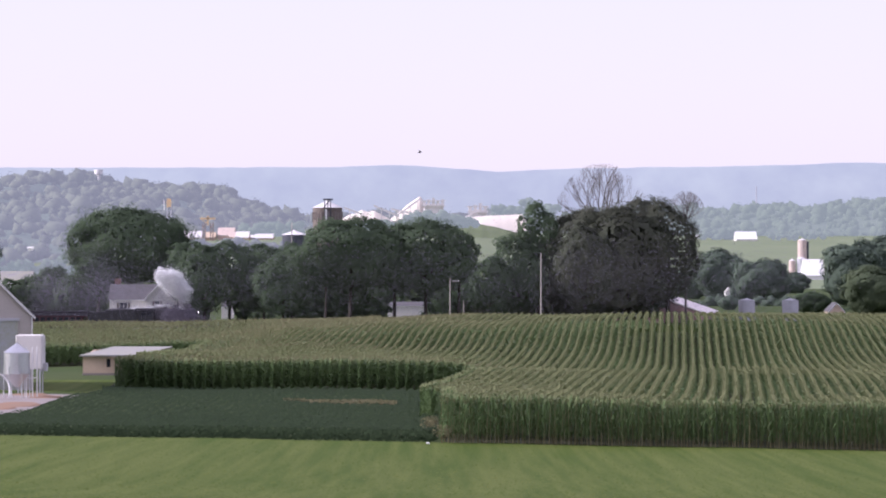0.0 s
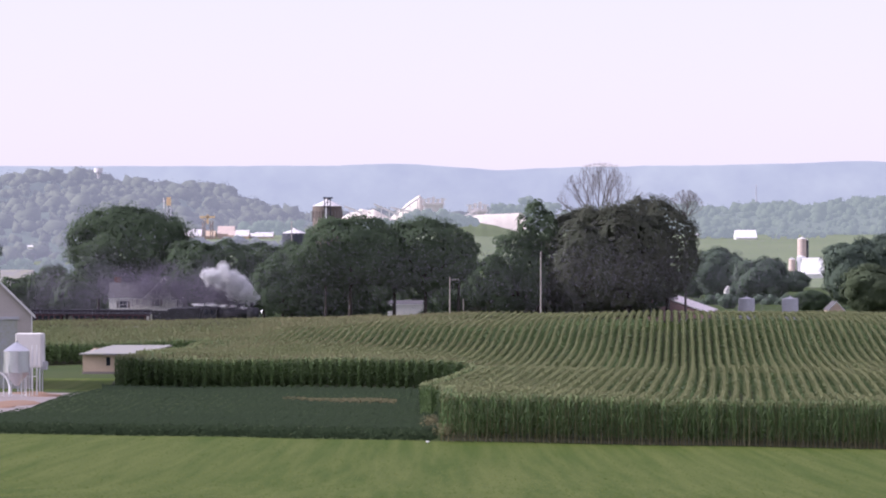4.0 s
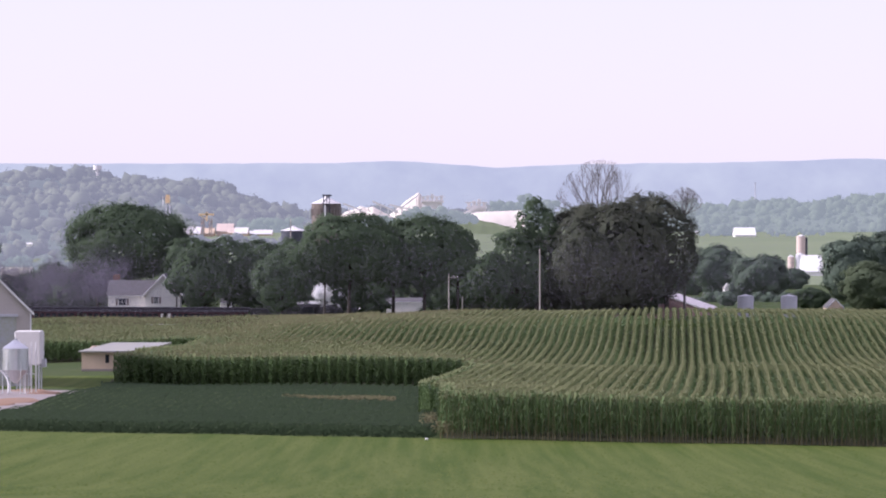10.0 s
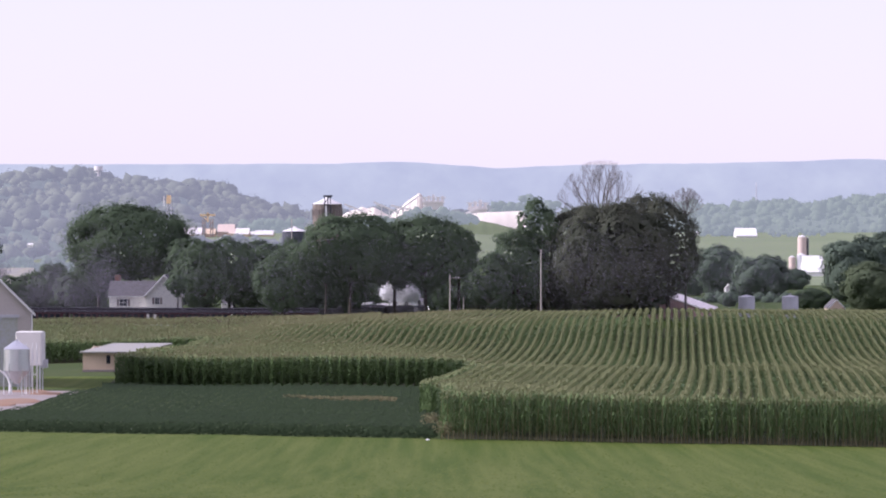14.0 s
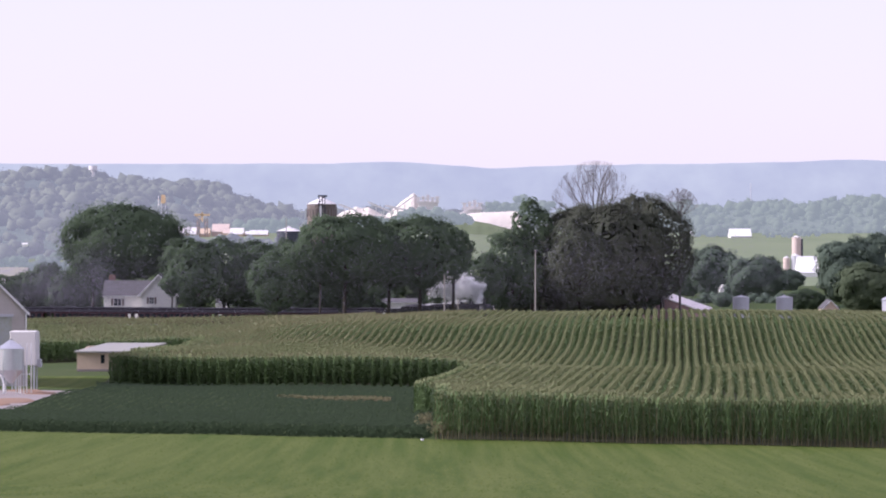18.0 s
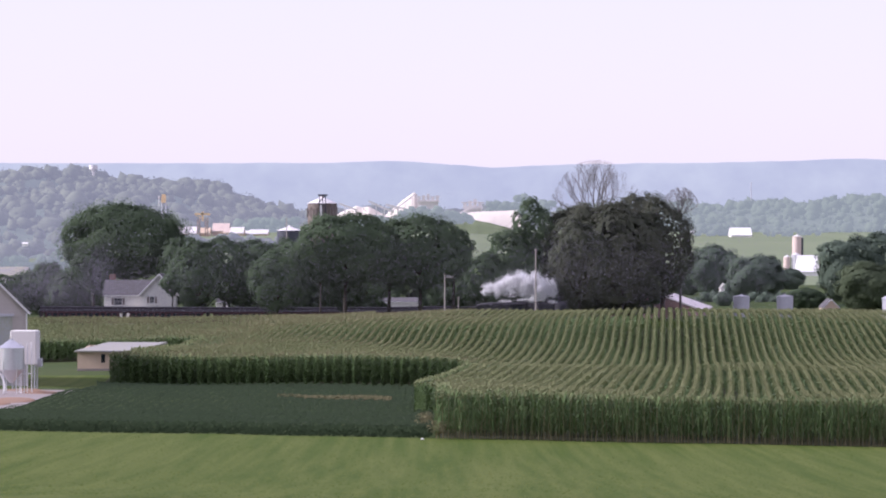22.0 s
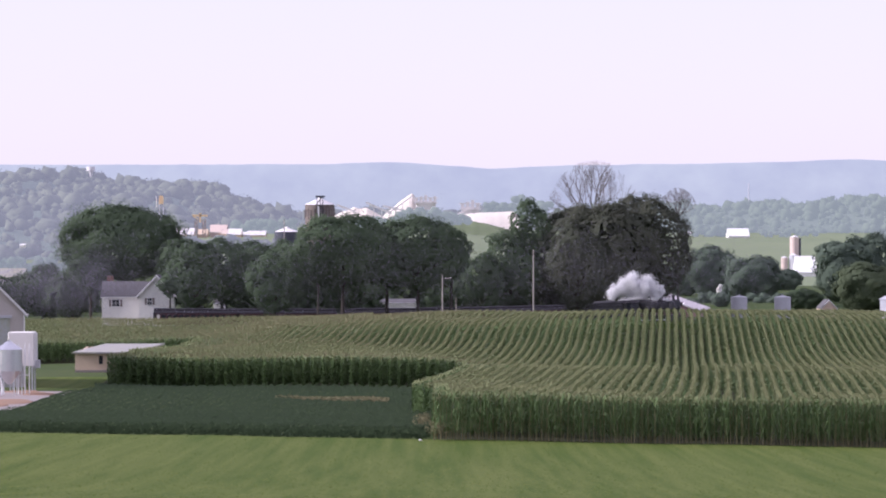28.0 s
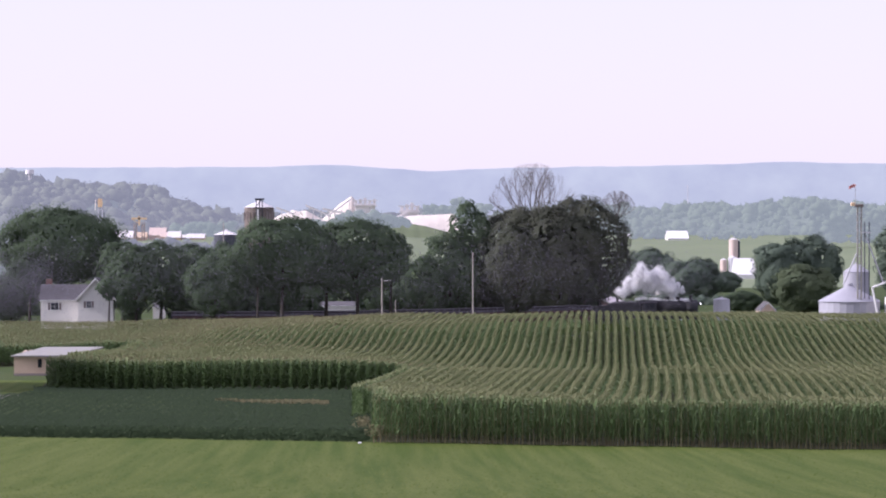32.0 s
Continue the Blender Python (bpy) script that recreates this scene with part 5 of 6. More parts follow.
for k in range(14):
    boxed("cross_piece", (-0.3, 0.3, -0.22, -0.2, 1.0 + k * zt / 14.5, 1.08 + k * zt / 14.5), M["dull_steel"], leg)
boxed("head", (-0.75, 0.6, -0.4, 0.4, zt, zt + 0.5), M["rustbin"], leg, "rusty head section", bevel=0.1)
flag = thing("flag", (74.1, 556, 23.3), "small red flag flying from the elevator's head", "flag")
tubed("flag_pole", (0, 0, 0), (0, 0, 3.2), 0.025, M["pole"], flag, n=6)
ends = [(-1.05 * u, 0.10 * math.sin(6 * u), 3.15 - 0.28 * u + 0.05 * math.sin(5 * u)) for u in np.linspace(0, 1, 9)]
sheet("flag_cloth", [(x, y + s, z - h) for s in (-0.006, 0.006) for h in (0.0, 0.5) for x, y, z in ends], [tuple(r + i for r in (a + 0, a + 1, b + 1, b + 0)) for a, b in ((0, 9), (27, 18)) for i in range(8)], M["flag"], flag)
boxed("motor", (-1.3, -0.7, -0.25, 0.25, zt + 0.2, zt + 0.75), M["amber"], leg, bevel=0.06)
tubed("spout", (-0.4, 0, zt * 0.63), (-2.44, 0.4, 10.77 - g), 0.12, M["dull_steel"], leg, n=8)
tubed("spout", (0.9, 0, zt * 0.78), (3.83, 0.4, 10.77 - g), 0.12, M["dull_steel"], leg, n=8)
for dx in (0.87, 1.57):
    tubed("pipe", (dx, 0.5, 0), (dx, 0.5, zt * 0.88), 0.09, M["darkbin"], leg, n=8)
boxed("platform", (0.3, 1.7, -0.5, 0.6, zt * 0.79, zt * 0.8), M["dull_steel"], leg)
shed2 = thing("open_shed", (76.42, 552, ground_z(76.42, 552) - 0.1), "white framed shed roof beside the grain bin", "shed")
tubed("brace", (-0.26, 0, 10.23 - g), (1.04, 0, 0), 0.16, M["trim"], shed2, n=6)
tubed("eave_beam", (-0.26, 0, 10.23 - g), (5.19, 0, 12.22 - g), 0.16, M["trim"], shed2, n=6)
boxed("side_wall", (2.6, 5.19, 1, 7, 0, 8.6 - g), M["siding"], shed2)

stone = bmesh.new()
bmesh.ops.create_icosphere(stone, subdivisions=2, radius=0.075, matrix=Matrix.Translation((-0.93, 211, ground_z(-0.93, 211) + 0.08)) @ Matrix.Diagonal((1.4, 1.0, 0.8, 1)))
for v in stone.verts:
    v.co += v.normal * 0.04 * noise.noise(v.co * 9)
tagged(part("stone", stone, M["trim"]), "small white stone at the field's edge", "stone")

# ---- utility poles at the field's far side ----
def pole(x, y, top, r, arm=True):
    b = ground_z(x, y) - 0.2
    t = thing("utility_pole", (x, y, b), "weathered grey wooden utility pole behind the corn", "pole", "utility poles along the railway")
    tubed("shaft", (0, 0, 0), (0, 0, top - b), r, M["pole"], t, r * 0.72, 10)
    if arm:
        arm_ = boxed("crossarm", (-0.05, 1.4, -0.05, 0.05, top - b - 0.55, top - b - 0.46), M["pole"], t)
        for dx in (0.5, 0.9, 1.3):
            tubed("insulator", (dx, 0, top - b - 0.46), (dx, 0, top - b - 0.3), 0.05, M["trim"], arm_, n=6)
    return t


pole(13.47, 500, 16.4, 0.12, False)
pole(0.96, 560, 12.02, 0.12, True)
pole(3.29, 600, 7.78, 0.09, False)
pole(-30.42, 722, 20.9, 0.14, False)

# ---- the quarry, town and farms in the distance ----
bin_("stave_bin", -36.13, 1120, ground_z(-36.13, 1120), 4.56, 25.96, 27.89, M["rustbin"], M["plant"], "weathered grey stave bin with a pale coned roof", ribs=5)
stave = bpy.data.objects["stave_bin"]
for k in range(26):
    a_ = 2 * math.pi * k / 26
    p_ = Matrix.Translation((math.cos(a_) * 4.6, math.sin(a_) * 4.6, 23.16 - ground_z(-36.13, 1120)))
    o_ = boxed("stave_panel", (-0.16, 0.16, -0.16, 0.16, -0.9 - 0.5 * (k % 3), 1.6 - 0.4 * (k % 2)), M["concrete"], stave)
    o_.matrix_basis = p_
sb = thing("bin_elevator", (-36.29, 1114, ground_z(-36.29, 1114)), "dark steel elevator frame over the stave bin", "elevator")
zz = ground_z(-36.29, 1114)
for dx in (-0.5, 0.5, 1.3):
    boxed("post", (dx - 0.14, dx + 0.14, -0.2, 0.2, 0, 28.55 - zz), M["darkbin"], sb)
boxed("chute", (-0.3, 0.25, -0.6, -0.25, 21.05 - zz, 25.41 - zz), M["trim"], sb)
boxed("head", (-0.9, 2.0, -0.4, 0.4, 28.2 - zz, 28.72 - zz), M["darkbin"], sb)
tubed("brace", (-0.8, 0, 25.93 - zz), (1.4, 0, 28.72 - zz), 0.14, M["darkbin"], sb, n=6)
bin_("dark_bin", -41.35, 1000, ground_z(-41.35, 1000), 3.45, 17.81, 18.9, M["darkbin"], M["plant"], "dark blue steel bin with a pale coned roof", ribs=4)


def heap(x, y, top, half, label, seed, mat="gravel", lean=0.0, depth=0.7, flat=1.08):
    rng = np.random.default_rng(seed)
    b = min(ground_z(x, y), top - 3) - 1.0
    bm = bmesh.new()
    rings, m = 9, 30
    vs = []
    for i in range(rings + 1):
        f = i / rings
        for k in range(m):
            a = 2 * math.pi * k / m
            rr = half * f * (1 + 0.10 * math.sin(3 * a + seed) + 0.06 * math.sin(7 * a + 2 * seed))
            zz_ = top - (top - b) * f ** flat
            vs.append(bm.verts.new((x + math.cos(a) * rr + lean * half * (1 - f), y + math.sin(a) * rr * depth, zz_)))
    for i in range(rings):
        for k in range(m):
            bm.faces.new((vs[i * m + k], vs[i * m + (k + 1) % m], vs[(i + 1) * m + (k + 1) % m], vs[(i + 1) * m + k]))
    bmesh.ops.remove_doubles(bm, verts=bm.verts, dist=0.01)
    bmesh.ops.recalc_face_normals(bm, faces=bm.faces)
    return tagged(part("gravel_mound", bm, M[mat], smooth=True), label, "gravel mound", "quarry piles")


def ridge_pile(y, profile, foot, label, mat="gravel", name="gravel_mound", group="quarry piles", deep=9.0):
    """A tipped heap with the given crest (x, z); its front slope ends on the heights foot."""
    bm = bmesh.new()
    cols = []
    n = 36
    px_ = [p[0] for p in profile]
    for i in range(n + 1):
        x = px_[0] + (px_[-1] - px_[0]) * i / n
        z1, z0 = float(np.interp(x, px_, [p[1] for p in profile])), float(np.interp(x, [p[0] for p in foot], [p[1] for p in foot]))
        z1 += 0.35 * noise.noise((x * 0.3, y, 0))
        col = []
        for f in (0, 0.25, 0.5, 0.75, 1.0):
            w_ = 0.5 * noise.noise((x * 0.25, f * 3, y))
            col.append(bm.verts.new((x, y - deep * (1 - f) + w_, z0 + (z1 - z0) * f)))
        col.append(bm.verts.new((x, y + deep * 0.8, z0)))
        cols.append(col)
    for c0, c1 in zip(cols, cols[1:]):
        for k in range(5):
            bm.faces.new((c0[k], c1[k], c1[k + 1], c0[k + 1]))
    bmesh.ops.recalc_face_normals(bm, faces=bm.faces)
    return tagged(part(name, bm, M[mat], smooth=True), label, name.replace("_", " "), group)


PALE = "pale gravel pile at the quarry"
ridge_pile(1850, [(-30.13, 21.74), (-24.34, 26.37), (-17.96, 31.88), (-12.46, 35.65), (-10.72, 33.91), (-9.27, 28.11)], [(-30.13, 21.16), (-9.27, 21.74)], "tall pale gravel pile with one steep side")
ridge_pile(1800, [(-51.87, 23.38), (-46.8, 26.2), (-43.98, 26.77), (-41.16, 28.46), (-37.78, 27.33), (-34.96, 28.18), (-28.19, 24.51), (-23.68, 22.82)], [(-51.87, 21.69), (-23.68, 21.69)], PALE)
ridge_pile(1760, [(7.72, 23.03), (12.68, 24.41), (17.64, 25.24), (30.6, 25.79), (38.04, 26.06), (40.24, 23.86)], [(7.72, 22.21), (23.71, 20.28), (36.11, 16.97), (40.24, 18.35)], "broad flat-topped pale gravel pile on a grassy rise")
ridge_pile(1748, [(1.64, 21.64), (7.67, 22.74), (23.54, 20.27), (35.86, 16.99), (41.34, 14.52)], [(1.64, 9.05), (41.34, 9.05)], "grassy bank below the gravel pile", "far_field", "grassy_bank", "")
heap(10.04, 1790, 24.77, 7.29, PALE, 7)


def conveyor(xa, za, xb, zb_, y, label="pale inclined conveyor at the quarry"):
    t = thing("conveyor", (0, 0, 0), label, "conveyor", "quarry conveyors")
    bm = bmesh.new()
    prism(bm, [(xa, za), (xb, zb_), (xb, zb_ + 1.0), (xa, za + 1.0)], y - 0.7, y + 0.7)
    part("gallery", bm, M["plant"], t)
    for f in (0.3, 0.6, 0.9):
        x, z = xa + (xb - xa) * f, za + (zb_ - za) * f
        boxed("trestle", (x - 0.2, x + 0.2, y - 0.5, y + 0.5, min(ground_z(x, y), z - 2), z), M["plant"], t)
    return t


conveyor(-24.78, 24.61, -12.1, 33.83, 1840)
conveyor(-49.34, 28.97, -40.37, 25.61, 1790)
conveyor(-34.76, 30.09, -21.87, 24.49, 1790)
conveyor(-27.01, 28.62, -16.09, 26.32, 1835)
conveyor(4.44, 20.55, 16.91, 27.76, 1770)


def plant_block(p0, p1, top, low, y, towers, label, mat="plant"):
    k = y * MARK
    x0, x1 = (p0 - AHEAD) * k, (p1 - AHEAD) * k
    zt_, zl = 20 - (top - LEVEL) * k, 20 - (low - LEVEL) * k
    t = thing("processing_plant", (0, 0, 0), label, "industrial plant", "quarry plant buildings")
    boxed("deck", (x0, x1, y - 2, y + 2, zl + (zt_ - zl) * 0.45, zl + (zt_ - zl) * 0.55), M[mat], t)
    boxed("screen_house", (x0 + (x1 - x0) * 0.1, x1 - (x1 - x0) * 0.06, y - 1.2, y + 1.6, zl, zl + (zt_ - zl) * 0.62), M[mat], t, bevel=0.2)
    for i in range(towers):
        c = x0 + (x1 - x0) * (i + 0.5) / towers
        w_ = (x1 - x0) / towers * 0.32
        h = zl + (zt_ - zl) * (0.82 + 0.18 * ((i * 7) % 3) / 2)
        boxed("tower", (c - w_, c + w_, y - 1.5, y + 1.5, zl + (zt_ - zl) * 0.5, h), M[mat], t)
        boxed("post", (c - w_ * 0.4, c + w_ * 0.4, y - 0.6, y + 0.6, min(zl, ground_z(c, y)) - 1, zl + (zt_ - zl) * 0.5), M[mat], t)
    boxed("walkway", (x0 - 0.5, x1 + 0.5, y - 2.3, y - 2.1, zl + (zt_ - zl) * 0.78, zl + (zt_ - zl) * 0.84), M[mat], t)
    return t


plant_block(745, 786, 349, 376, 1838, 5, "pale row of quarry hoppers and screens")
plant_block(826, 862, 358, 390, 1790, 4, "pale quarry screening towers")
works = thing("works_tower", (-129.4, 1700, 14.68), "slim works tower with a sunlit yellow head in the town", "tower", "works towers")
for dx in (-0.9, 0.9):
    for dy in (-0.9, 0.9):
        tubed("tower_leg", (dx, dy, 0), (dx, dy, 15.44), 0.22, M["dull_steel"], works, n=6)
for k in range(5):
    tubed("lattice_bar", (-0.9, -0.9, 2.13 + 2.53 * k), (0.9, -0.9, 4.26 + 2.53 * k), 0.14, M["dull_steel"], works, n=5)
boxed("head_house", (-1.2, 0.9, -1.4, 1.4, 14.64, 17.57), M["amber"], works, "sunlit yellow head")
boxed("hood", (-1.0, 0.7, -1.0, 1.0, 17.57, 18.64), M["amber"], works)
tubed("stack", (-2.4, 0, 13.31), (-2.4, 0, 18.1), 0.15, M["plant"], works, n=8)
works = thing("works_tower", (-109.31, 1650, 9.66), "dark works tower under a sunlit yellow crane frame", "tower", "works towers")
for dx in (-0.4, 3.2):
    for s in (-0.55, 0.55):
        boxed("column", (dx + s - 0.22, dx + s + 0.22, -0.4, 0.4, 0, 12.3 + 0.1 * dx), M["brown_steel"], works)
    for k in range(4):
        tubed("lattice_bar", (dx - 0.55, -0.4, 1.5 + 2.6 * k), (dx + 0.55, -0.4, 3.9 + 2.6 * k), 0.16, M["brown_steel"], works, n=5)
boxed("mast", (1.0, 1.8, -0.4, 0.4, 11.0, 15.3), M["amber"], works, "sunlit yellow frame")
boxed("boom", (-2.2, 4.8, -0.4, 0.4, 13.7, 14.6), M["amber"], works)
tubed("brace", (-1.8, 0, 13.8), (1.2, 0, 12.0), 0.18, M["amber"], works, n=6)
tubed("flue", (-4.6, 0.5, 5.17), (-4.6, 0.5, 9.3), 0.2, M["plant"], works, n=8)
for p0, p1, e, r_, m1, m2, lab in ((316, 354, 419, 408, "cream", "plant", "low pale gabled shed"), (361, 378, 419, 410, "cream", "cream", "small sunlit cream house"), (384, 412, 415, 402, "pink", "pink", "pinkish works building"), (416, 438, 419, 409, "cream", "siding", "white gabled shed"), (450, 481, 420, 413, "cream", "plant", "long white shed"), (440, 452, 420, 415, "cream", "siding", "small cream house"), (404, 418, 418, 410, "cream", "pink", "small pinkish house")):
    y_ = 1660 + (p0 % 7) * 4
    k = y_ * MARK
    xa = (p0 - AHEAD) * k
    gable_barn("town_building", xa, (p1 - AHEAD) * k, y_, y_ + 14, min(ground_z(xa, y_), 20 - (e - 380) * k), 20 - (e - LEVEL) * k, 20 - (r_ - LEVEL) * k, M[m1], M[m2], lab + " at the edge of the distant town", "building", 0.3, "x", "town buildings")
gable_barn("barn", 174.42, 186.55, 2150, 2170, ground_z(180.49, 2150) - 2, 12.59, 16.97, M["siding"], M["trim"], "far barn with a bright white roof", "barn", 0.3, "x")
for p, e, tp, r_, m1 in ((1418, 424, 421, 8, "pink"), (1398, 460, 457, 6, "pink"), (1414, 456, 453, 8, "dull_steel"), (1427.5, 426, 425, 2.2, "darkbin")):
    k = 1500 * MARK
    x = (p - AHEAD) * k
    yy = 1500 if e < 440 else 1494
    bin_("silo", x, yy, ground_z(x, 1500) - 0.5, r_ * k, 20 - (e - LEVEL) * k, 20 - (tp - LEVEL) * k, M[m1], M["plant"], "tall pinkish stave silo at a far farm", ribs=8, category="silo", group="silos of the far farm")
gable_barn("barn", 146.3, 154.1, 1462, 1480, ground_z(150, 1462) - 1, 0.31, 6.63, M["trim"], M["trim"], "bright white barn roof beside the silos", "barn", 0.3, "x")
for p, e, y_ in ((52, 438, 1480), (1232, 417, 2200)):
    k = y_ * MARK
    x, z = (p - AHEAD) * k, 20 - (e - LEVEL) * k
    gable_barn("far_house", x - 4.5 * k, x + 4.5 * k, y_, y_ + 8 * k, z - 4 * k, z, z + 2 * k, M["trim"], M["trim"], "tiny white house far off across the valley", "house", 0.2, "x", "far houses")
wt = thing("water_tower", (-257.41, 2690, 54.55), "pale water tower on the wooded hill", "water tower")
tubed("stem", (0, 0, 0), (0, 0, 5), 1.4, M["plant"], wt)
tubed("tank", (0, 0, 5), (0, 0, 8.2), 3.2, M["plant"], wt, n=16)
ms = thing("radio_mast", (223.45, 2580, 36.16), "thin radio mast on the far rise", "mast")
tubed("mast_pole", (0, 0, -4), (0, 0, 12.93), 0.35, M["dull_steel"], ms, n=6)

# far hedges and single trees between the fields
def hedge(p0, p1, top, low, y, seed, name="hedgerow", mat="far_wood"):
    rng = np.random.default_rng(seed)
    k = y * MARK
    cs, rs, out = [], [], []
    n = max(3, int((p1 - p0) / 7))
    zt_, zl = 20 - (top - LEVEL) * k, 20 - (low - LEVEL) * k
    for i in range(n):
        x = ((p0 + (p1 - p0) * (i + rng.uniform(0.1, 0.9)) / n) - AHEAD) * k
        h = (zt_ - zl) * rng.uniform(0.55, 1.0)
        w_ = min(max(h * 0.4, 5 * k), 11 * k)
        p, y1 = 0.0, y + rng.uniform(-5, 5)
        while p < h - w_:
            cs.append((x + rng.uniform(-1.3, 1.3) * w_, y1 + p * 0.1, zl + p + w_ * 0.6))
            rs.append((w_ * rng.uniform(0.8, 1.2), w_, w_ * rng.uniform(0.7, 0.95)))
            p += w_ * 0.8
        cs.append((x, y1, zl + h - w_ * 0.75))
        rs.append((w_, w_, w_ * 0.75))
    for p, r in zip(cs, rs):
        out.append(lobe(rng, p, np.array(r) * 1.08, 72 if y < 1100 else 24, w_ * 0.1 + 0.08, 0.75))
    t = thing(name, (0, 0, 0), "row of distant trees between fields", "trees")
    t["kind"] = "stuff"
    lumps("crowns", rng, np.array(cs), np.array(rs) * (0.72 if y < 1100 else 0.9), M[mat], t)
    quads("leaves", np.concatenate(out), M[mat], t)
    return t


# hill_green and hill_wood rows glow with the painted haze
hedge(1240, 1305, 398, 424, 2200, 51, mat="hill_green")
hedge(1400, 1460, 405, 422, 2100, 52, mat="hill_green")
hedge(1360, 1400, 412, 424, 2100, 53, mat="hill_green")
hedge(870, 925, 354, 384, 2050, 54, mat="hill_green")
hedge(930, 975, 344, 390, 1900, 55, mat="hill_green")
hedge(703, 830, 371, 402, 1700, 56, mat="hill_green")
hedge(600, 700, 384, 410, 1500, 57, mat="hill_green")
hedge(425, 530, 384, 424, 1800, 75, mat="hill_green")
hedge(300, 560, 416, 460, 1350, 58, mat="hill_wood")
hedge(-90, 190, 498, 565, 790, 63, mat="leaf")
hedge(440, 686, 512, 562, 714, 71, mat="leaf")
hedge(756, 1168, 505, 562, 716, 72, mat="leaf")
hedge(676, 776, 470, 545, 800, 74, mat="leaf")
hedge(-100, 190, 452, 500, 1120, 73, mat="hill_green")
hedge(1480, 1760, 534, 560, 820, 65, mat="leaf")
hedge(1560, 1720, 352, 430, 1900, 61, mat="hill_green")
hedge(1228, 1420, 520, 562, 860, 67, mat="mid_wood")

# ---- what moves ----
def puff(name, seed, radius, count, size, mat, stretch=(1, 1, 1), lumps=7, spread=0.12):
    """A billow of fine droplets or soot: small flakes gathered round several lumps."""
    rng = np.random.default_rng(seed)
    c = rng.normal(size=(lumps, 3)) * 0.42
    which = rng.integers(0, lumps, count)
    d = rng.normal(size=(count, 3))
    d /= np.linalg.norm(d, axis=1)[:, None]
    p = c[which] + d * (rng.random((count, 1)) ** 0.45) * rng.uniform(0.42, 0.75, lumps)[which][:, None]
    loose = rng.random(count) < spread
    p[loose] = rng.normal(size=(loose.sum(), 3)) * 0.55
    p *= np.array(stretch) * radius
    return quads(name, leaf_quads(rng, p, rng.normal(size=(count, 3)), rng.uniform(0.6, 1.3, count) * size), M[mat])


bird = thing("bird", (0, 0, 0), "small dark bird flying across the sky", "bird")
bm = bmesh.new()
bmesh.ops.create_icosphere(bm, subdivisions=2, radius=1.0, matrix=Matrix.Diagonal((0.15, 0.045, 0.05, 1)))
part("body", bm, M["feather"], bird, "", True)
bm = bmesh.new()
tube(bm, (0.15, 0, 0.01), (0.2, 0, 0.01), 0.03, 0.004, 8)
part("head", bm, M["feather"], bird)
bm = bmesh.new()
prism(bm, [(-0.12, 0.0), (-0.24, 0.012), (-0.24, -0.004), (-0.12, -0.012)], -0.035, 0.035)
part("tail", bm, M["feather"], bird)
WINGS = []
for s in (-1, 1):
    verts = [(0.07, 0, 0), (0.05, s * 0.16, 0.012), (-0.02, s * 0.27, 0.0), (-0.05, s * 0.12, 0.0), (-0.06, 0, 0)]
    bm = bmesh.new()
    up = [bm.verts.new((x, y, z + 0.006)) for x, y, z in verts]
    dn = [bm.verts.new((x, y, z - 0.006)) for x, y, z in verts]
    bm.faces.new(up)
    bm.faces.new(dn[::-1])
    for i in range(5):
        bm.faces.new((up[i], up[(i + 1) % 5], dn[(i + 1) % 5], dn[i]))
    bmesh.ops.recalc_face_normals(bm, faces=bm.faces)
    WINGS.append((s, part("wing", bm, M["feather"], bird)))

def front(t):
    """Where the engine's front stands on the track at t seconds."""
    return -45.4 + 2.893 * t + 0.01263 * t * t + 0.9 * max(0.0, min(1.0, (t - 20) / 5))


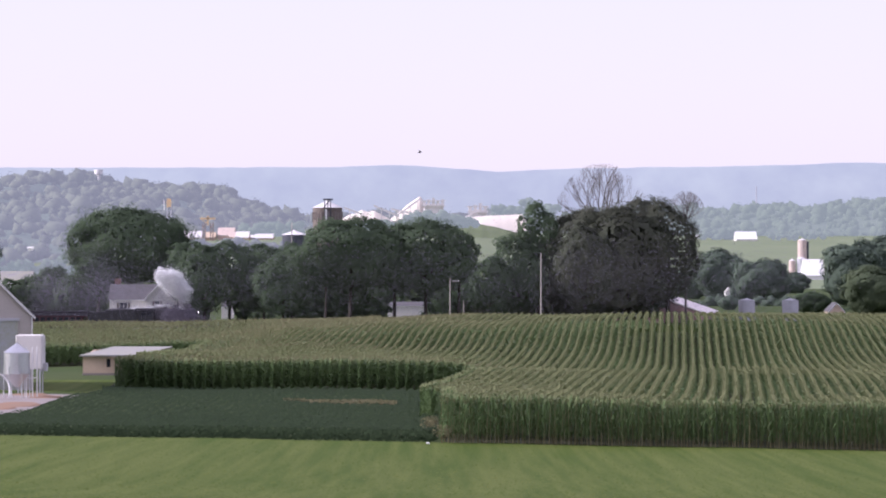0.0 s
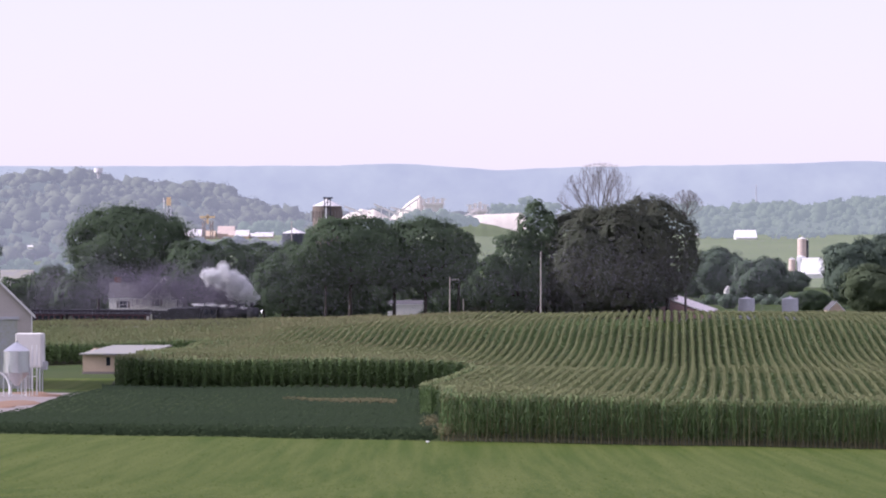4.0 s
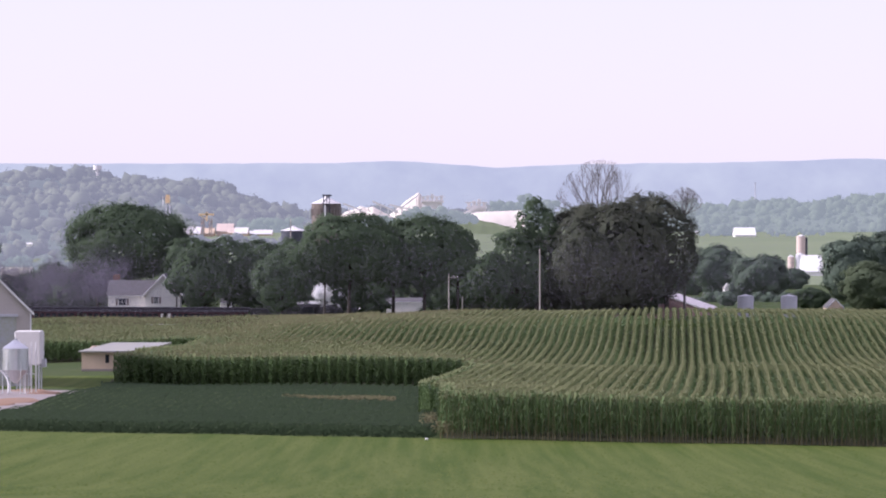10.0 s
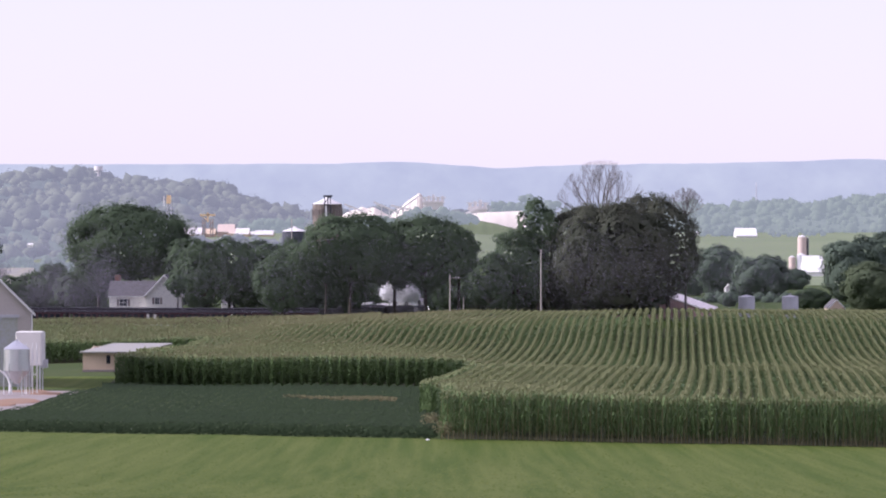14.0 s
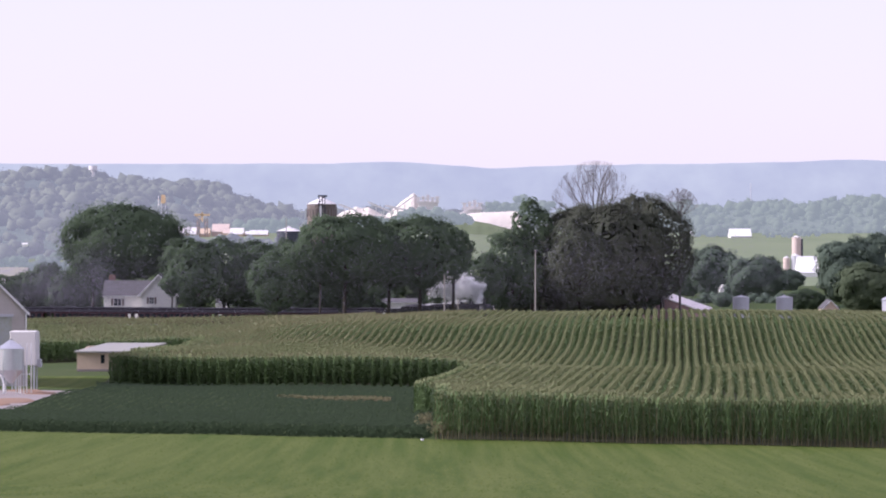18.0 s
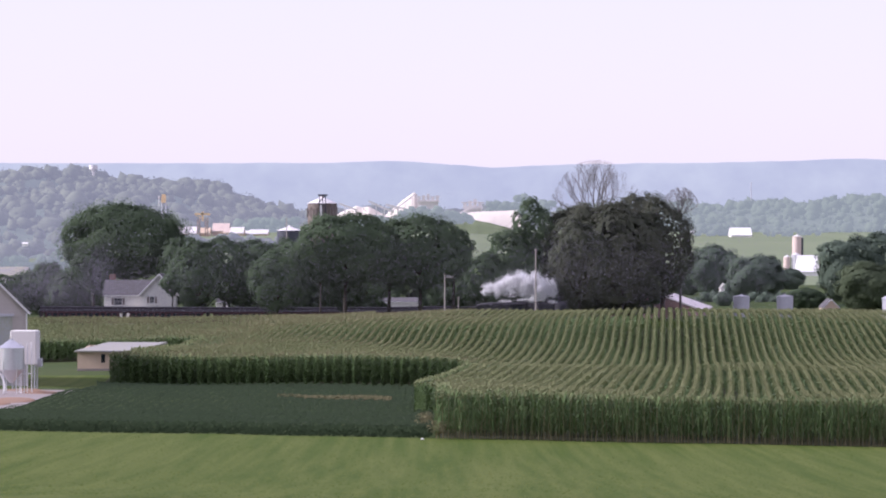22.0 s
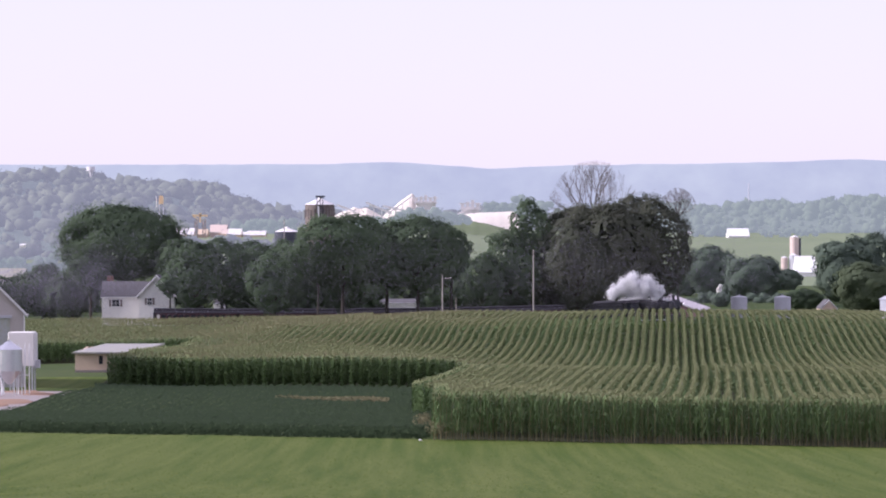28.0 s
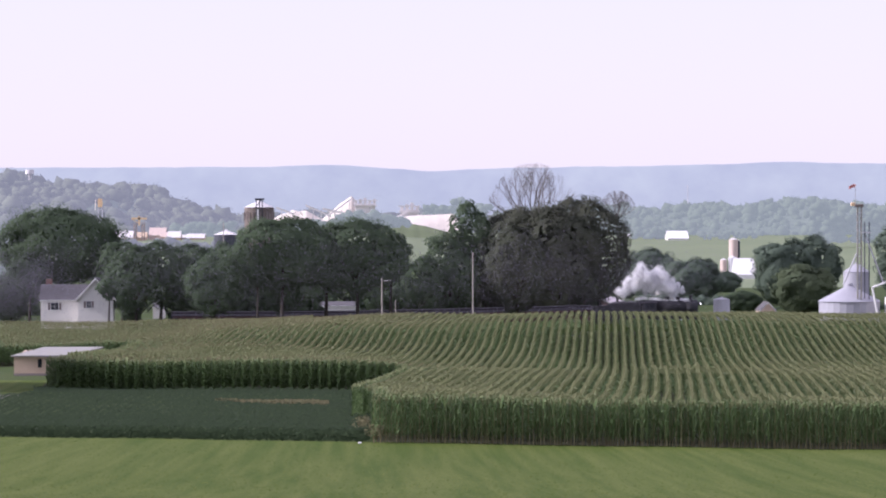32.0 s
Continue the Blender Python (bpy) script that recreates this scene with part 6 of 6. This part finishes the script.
def motions():
    times = [i * 2.0 for i in range(17)]
    for ob, back in [(loco, 0.0), (tend, 11.56)] + [(c, 21.1 + COACH * i) for i, c in enumerate(COACHES)]:
        rows = []
        for t in times:
            x = front(t) - back
            rows.append((t, pose(x, TRACK_Y, track_z(x), 0, -math.degrees(math.atan((track_z(x) - track_z(x - 10)) / 10)), 0)))
        walk(ob, rows)
    # the engine's driving wheels roll
    for w in loco.children:
        if w.name.split(".")[0].endswith("wheel") and w.location.z > 0.5:
            x, y, r = w.location
            walk(w, [(0.125 * i, pose(x, y, r, 0, math.degrees((front(0.125 * i) - front(0)) / r), 0)) for i in range(257)])
    # the bird crosses the sky in bounding flight and flies on
    rows = []
    for t, x, z in ((0.0, -2.0, 26.2), (0.6, 5.2, 25.4), (1.0, 8.0, 24.9), (1.4, 14.4, 28.3), (1.7, 17.5, 28.4), (2.0, 20.1, 26.1), (2.3, 23.4, 25.4), (2.6, 26.5, 25.7), (3.0, 31.2, 24.3), (3.5, 36.6, 25.2), (5.0, 53.0, 27.0), (10.0, 108.0, 30.0), (20.0, 210.0, 32.0), (32.0, 330.0, 34.0)):
        rows.append((t, pose(x, 300, z, 0, -4, 0)))
    walk(bird, rows)
    for s, w in WINGS:
        walk(w, [(0.125 * i, pose(0, 0, 0.02, s * 38 * math.cos(math.pi * 0.5 * i), 0, 0)) for i in range(40)] + [(32.0, pose(0, 0, 0.02, s * 8, 0, 0))])
    # white steam that trails the chimney: a plume of billows, fuller at the front, ragged behind
    rng = np.random.default_rng(77)
    for i in range(15):
        f = i / 14
        rad = (0.95, 1.3, 1.5, 1.6, 1.65, 1.65, 1.6, 1.55, 1.45, 1.35, 1.25, 1.1, 0.95, 0.85, 0.7)[i]
        p = tagged(puff("steam_puff", 100 + i, rad, int(2700 * rad * rad), 0.083, "steam", (1.2, 0.9, 0.95), 9, 0.08 + 0.25 * f), "white billow of steam from the locomotive", "steam", "steam plume")
        lift, side = rng.uniform(-1.0, 1.2), rng.uniform(0, 6.28)
        rows = []
        for j in range(65):
            t = j * 0.5
            length = np.interp(t, [0, 1, 2, 3, 5, 7, 9, 12, 14, 17, 19, 21, 23, 25, 27, 28, 29, 31, 32], [4.5, 6.0, 7.0, 9.5, 9, 9, 6, 4, 6, 10, 9.5, 11, 14, 9, 8.5, 9.5, 12, 12.5, 11])
            start = np.interp(t, [0, 1, 3, 6, 17, 23, 24, 25.5, 27, 28, 32], [3.2, 3.4, 1.6, 3.0, 3.2, 3.4, 4.2, 8.0, 5.4, 4.9, 4.8])
            foot = np.interp(t, [0, 2, 4, 6, 9, 12, 14, 17, 22, 28, 30, 32], [7.6, 7.0, 6.4, 6.0, 5.6, 6.0, 6.2, 6.9, 6.6, 5.6, 6.2, 6.2])
            rise = np.interp(t, [0, 2, 3.5, 6, 9, 14, 20, 32], [3.2, 3.8, 4.6, 4.0, 1.5, 1.2, 0.9, 0.5])
            hump = np.interp(t, [0, 20, 27, 30, 31, 32], [0.0, 0.3, 0.8, 0.3, 0.5, 1.7])
            thick = np.interp(t, [0, 3.5, 8, 32], [0.35, 0.5, 1.0, 1.0])
            x = front(t) - start - f * length + 0.3 * math.sin(t * 1.3 + side)
            z = track_z(x) + foot + rise * f ** 0.8 + hump * math.sin(math.pi * f) + lift * thick * (1 - 0.4 * f) + 0.35 * math.sin(t * 0.9 + i * 2)
            rows.append((t, pose(x, TRACK_Y + 1.2 + 0.6 * math.sin(i * 2.1 + t * 0.3), z, 0, 14 * t + 30 * i, 8 * t)))
        walk(p, rows)
    # thin white wisps that leak along the boiler's top
    for i in range(5):
        p = tagged(puff("steam_wisp", 150 + i, 0.55, 900, 0.06, "steam", (2.2, 0.9, 0.55), 5, 0.3), "thin white wisp of steam along the boiler", "steam", "steam plume")
        rows = []
        for j in range(33):
            t = float(j)
            x = front(t) - 4.0 - 1.9 * i - 0.5 * math.sin(t * 1.7 + 2 * i)
            rows.append((t, pose(x, TRACK_Y - 0.3, track_z(x) + 4.75 + 0.25 * math.sin(t * 1.1 + i), 0, 5 * math.sin(t + i), 0)))
        walk(p, rows)
    # dark coal smoke left behind as the engine labours, blown away over the track
    for i in range(11):
        born = -0.5 + i * 0.38
        p = tagged(puff("smoke_puff", 200 + i, 2.3 + 0.05 * i, 6000, 0.086, "smoke", (1.6, 1.0, 1.0), 9, 0.4), "dark grey coal smoke drifting over the track", "smoke", "drifting smoke")
        rows = []
        x0 = front(born) - 2.8
        for j in range(33):
            t = float(j)
            a = max(0.0, t - born)
            low = min(1.0, a / 0.8)
            x = (front(t) - 3.0) if a == 0 else x0 - 2.2 * a - 0.24 * a * a + 0.7 * math.sin(i) * low
            z = track_z(0) + 0.2 + 5.0 * low + 3.4 * (1 - math.exp(-a * 0.6)) * (0.6 + 0.5 * ((i * 5) % 4) / 3)
            y = min(TRACK_Y - 2.2 * math.exp(-a) + 1.5 * a + 1.6 * a * a, 711.0)
            rows.append((t, pose(x, y, z, 0, 6 * t + 40 * i, 0)))
        walk(p, rows)
    # flakes added to hang thinly before the trees: they imitate summer haze and old smoke, lifting the darks
    for i in range(15):
        p = tagged(puff("haze_smoke_veil", 400 + i, 4.4, 4600, 0.060, "thin", (2.1, 0.7, 1.8), 7, 0.9), "thin bluish flakes added as air haze and old smoke before the trees", "smoke", "drifting smoke")
        rows = []
        for j in range(9):
            t = 4.0 * j
            rows.append((t, pose(-70 + 9.2 * i - 0.15 * t, 634 + 2 * math.sin(i * 2.3), 10.6 + 1.1 * math.sin(i * 1.9) + 0.03 * t, 0, 0, 3 * math.sin(0.2 * t + i))))
        walk(p, rows)
    # a thin veil of old smoke over the near side of the house
    for i in range(7):
        p = tagged(puff("haze_smoke_veil", 300 + i, 4.4, 4800, 0.052, "thin", (1.7, 0.8, 0.8), 7, 0.8), "thin veil of old smoke", "smoke", "drifting smoke")
        rows = []
        for j in range(33):
            t = float(j)
            x = -60.5 - 2.7 * i - 0.15 * t
            z = 7.2 + 1.8 * math.sin(i * 1.7) + 0.03 * t
            rows.append((t, pose(x, TRACK_Y + 8 + 0.7 * t, z, 0, 3 * t + 50 * i, 0)))
        walk(p, rows)


motions()
